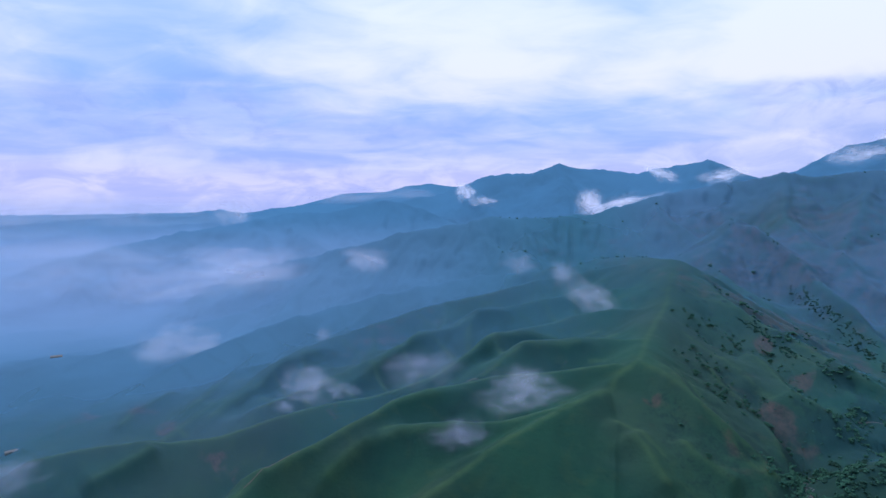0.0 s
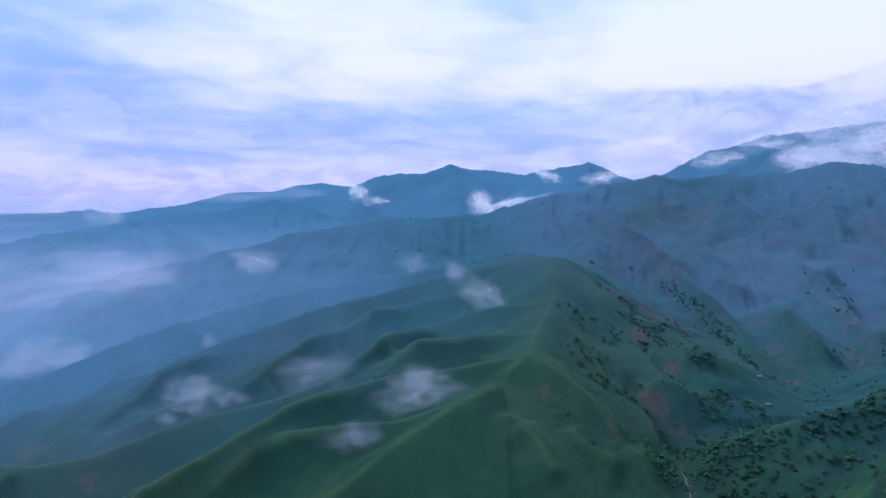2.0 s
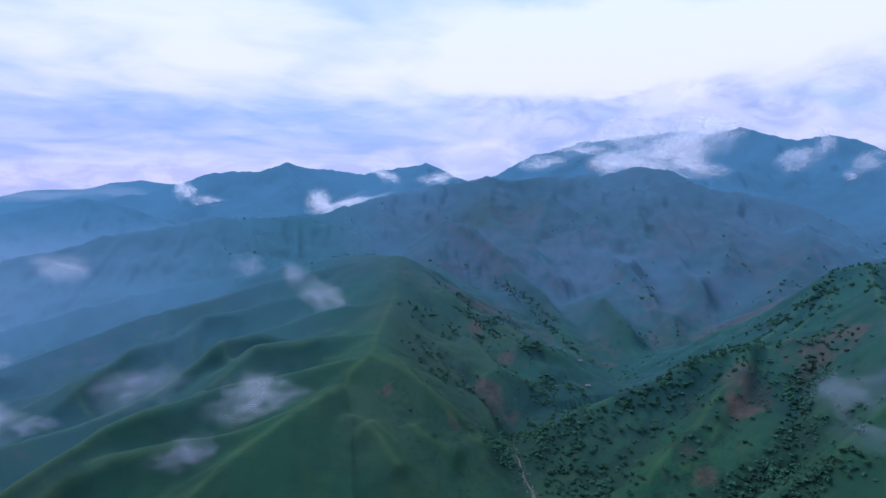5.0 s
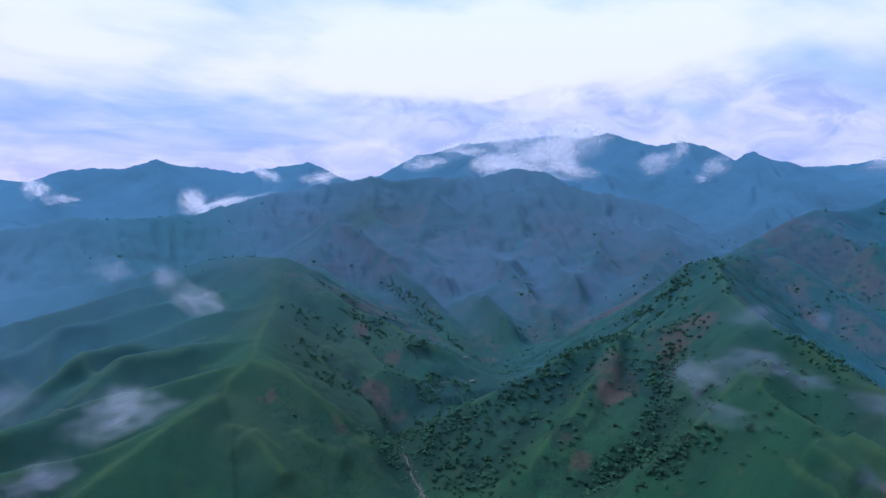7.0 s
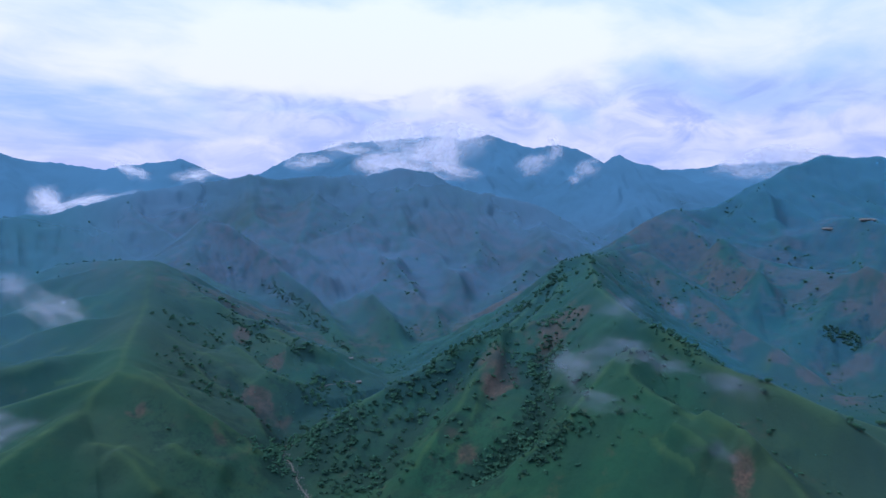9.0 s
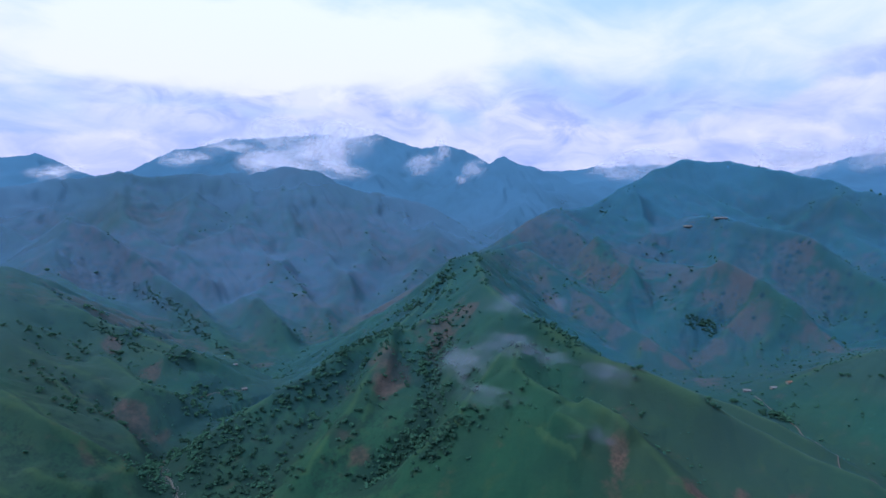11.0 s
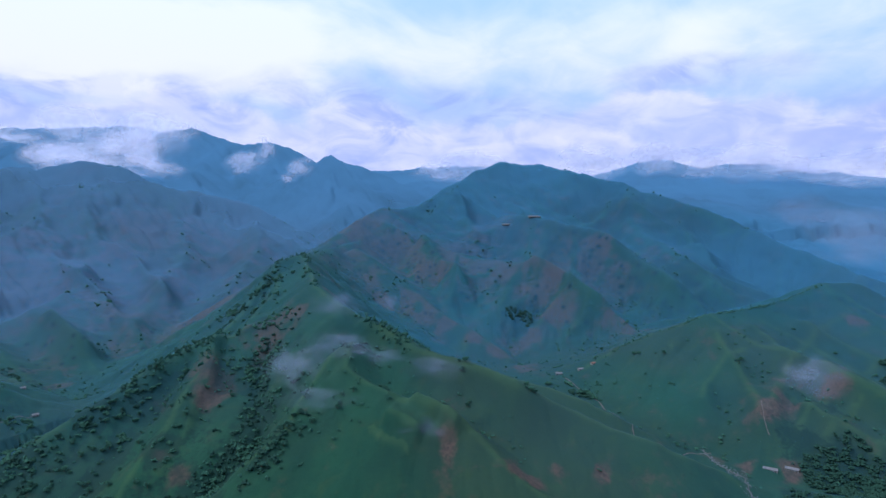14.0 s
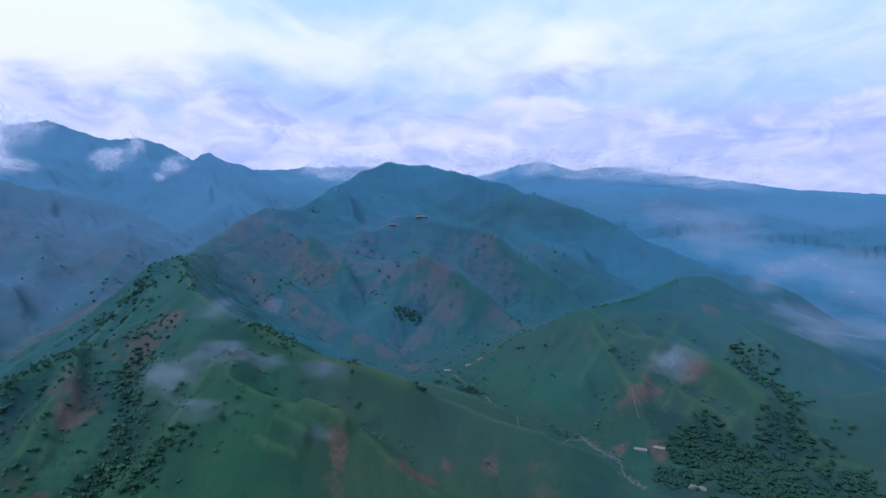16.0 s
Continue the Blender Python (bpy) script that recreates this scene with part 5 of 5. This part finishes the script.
cloud(1845, 1686, 484, 150, 62, 12)
cloud(1956, 2532, 625, 193, 70, 0)
cloud(3107, 764, 528, 321, 153, 0)
cloud(2860, 903, 497, 181, 65, 0)
cloud(-465, 1062, 87, 109, 53, 0, DENSE)
cloud(-161, 717, 119, 57, 29, 8, DENSE)
cloud(-121, 722, 109, 31, 13, 0, THIN)
cloud(-28, 694, 143, 70, 33, 0, THIN)
cloud(75, 563, 157, 58, 32, -8, DENSE)
cloud(212, 886, 203, 80, 29, 34, DENSE)
cloud(203, 1056, 216, 34, 34, 30, THIN)
cloud(-181, 1450, 204, 86, 43, 8, DENSE)
cloud(-542, 1512, 156, 281, 64, -4, DENSE)
cloud(-842, 1754, 115, 209, 89, 0, THIN)
cloud(-721, 1965, 173, 197, 50, 0, THIN)
cloud(-183, 686, 102, 17, 11, 0, THIN)
cloud(14, 500, 140, 40, 20, -8, THIN)
cloud(-211, 1075, 105, 20, 23, 0, THIN)
cloud(162, 1282, 212, 59, 34, 0, THIN)
cloud(-346, 475, 112, 39, 23, 0, THIN)
cloud(-1093, 1765, 164, 391, 111, 0, THIN)
cloud(-447, 1527, 172, 149, 42, 0, THIN)
cloud(534, 274, 234, 37, 16, 0, THIN)
cloud(469, 280, 189, 36, 26, 0, DENSE)
cloud(441, 237, 171, 47, 12, 6, THIN)
cloud(486, 205, 200, 38, 10, 6, THIN)
cloud(487, 157, 193, 39, 13, 8, THIN)
cloud(433, 149, 158, 28, 13, 14, THIN)
cloud(798, 324, 194, 20, 20, 0, THIN)
cloud(490, 248, 205, 44, 17, 0, THIN)
cloud(1510, -470, 262, 212, 88, 6, DENSE)
cloud(1060, -445, 222, 98, 57, 0, DENSE)
cloud(750, -402, 180, 99, 35, 0, DENSE)
cloud(646, -171, 168, 41, 30, 0, DENSE)
cloud(1900, -461, 315, 131, 68, 0, THIN)
cloud(1290, -664, 204, 160, 56, 0, DENSE)
cloud(812, -366, 191, 72, 28, 0, THIN)
cloud(1229, -674, 165, 113, 64, 0, DENSE)
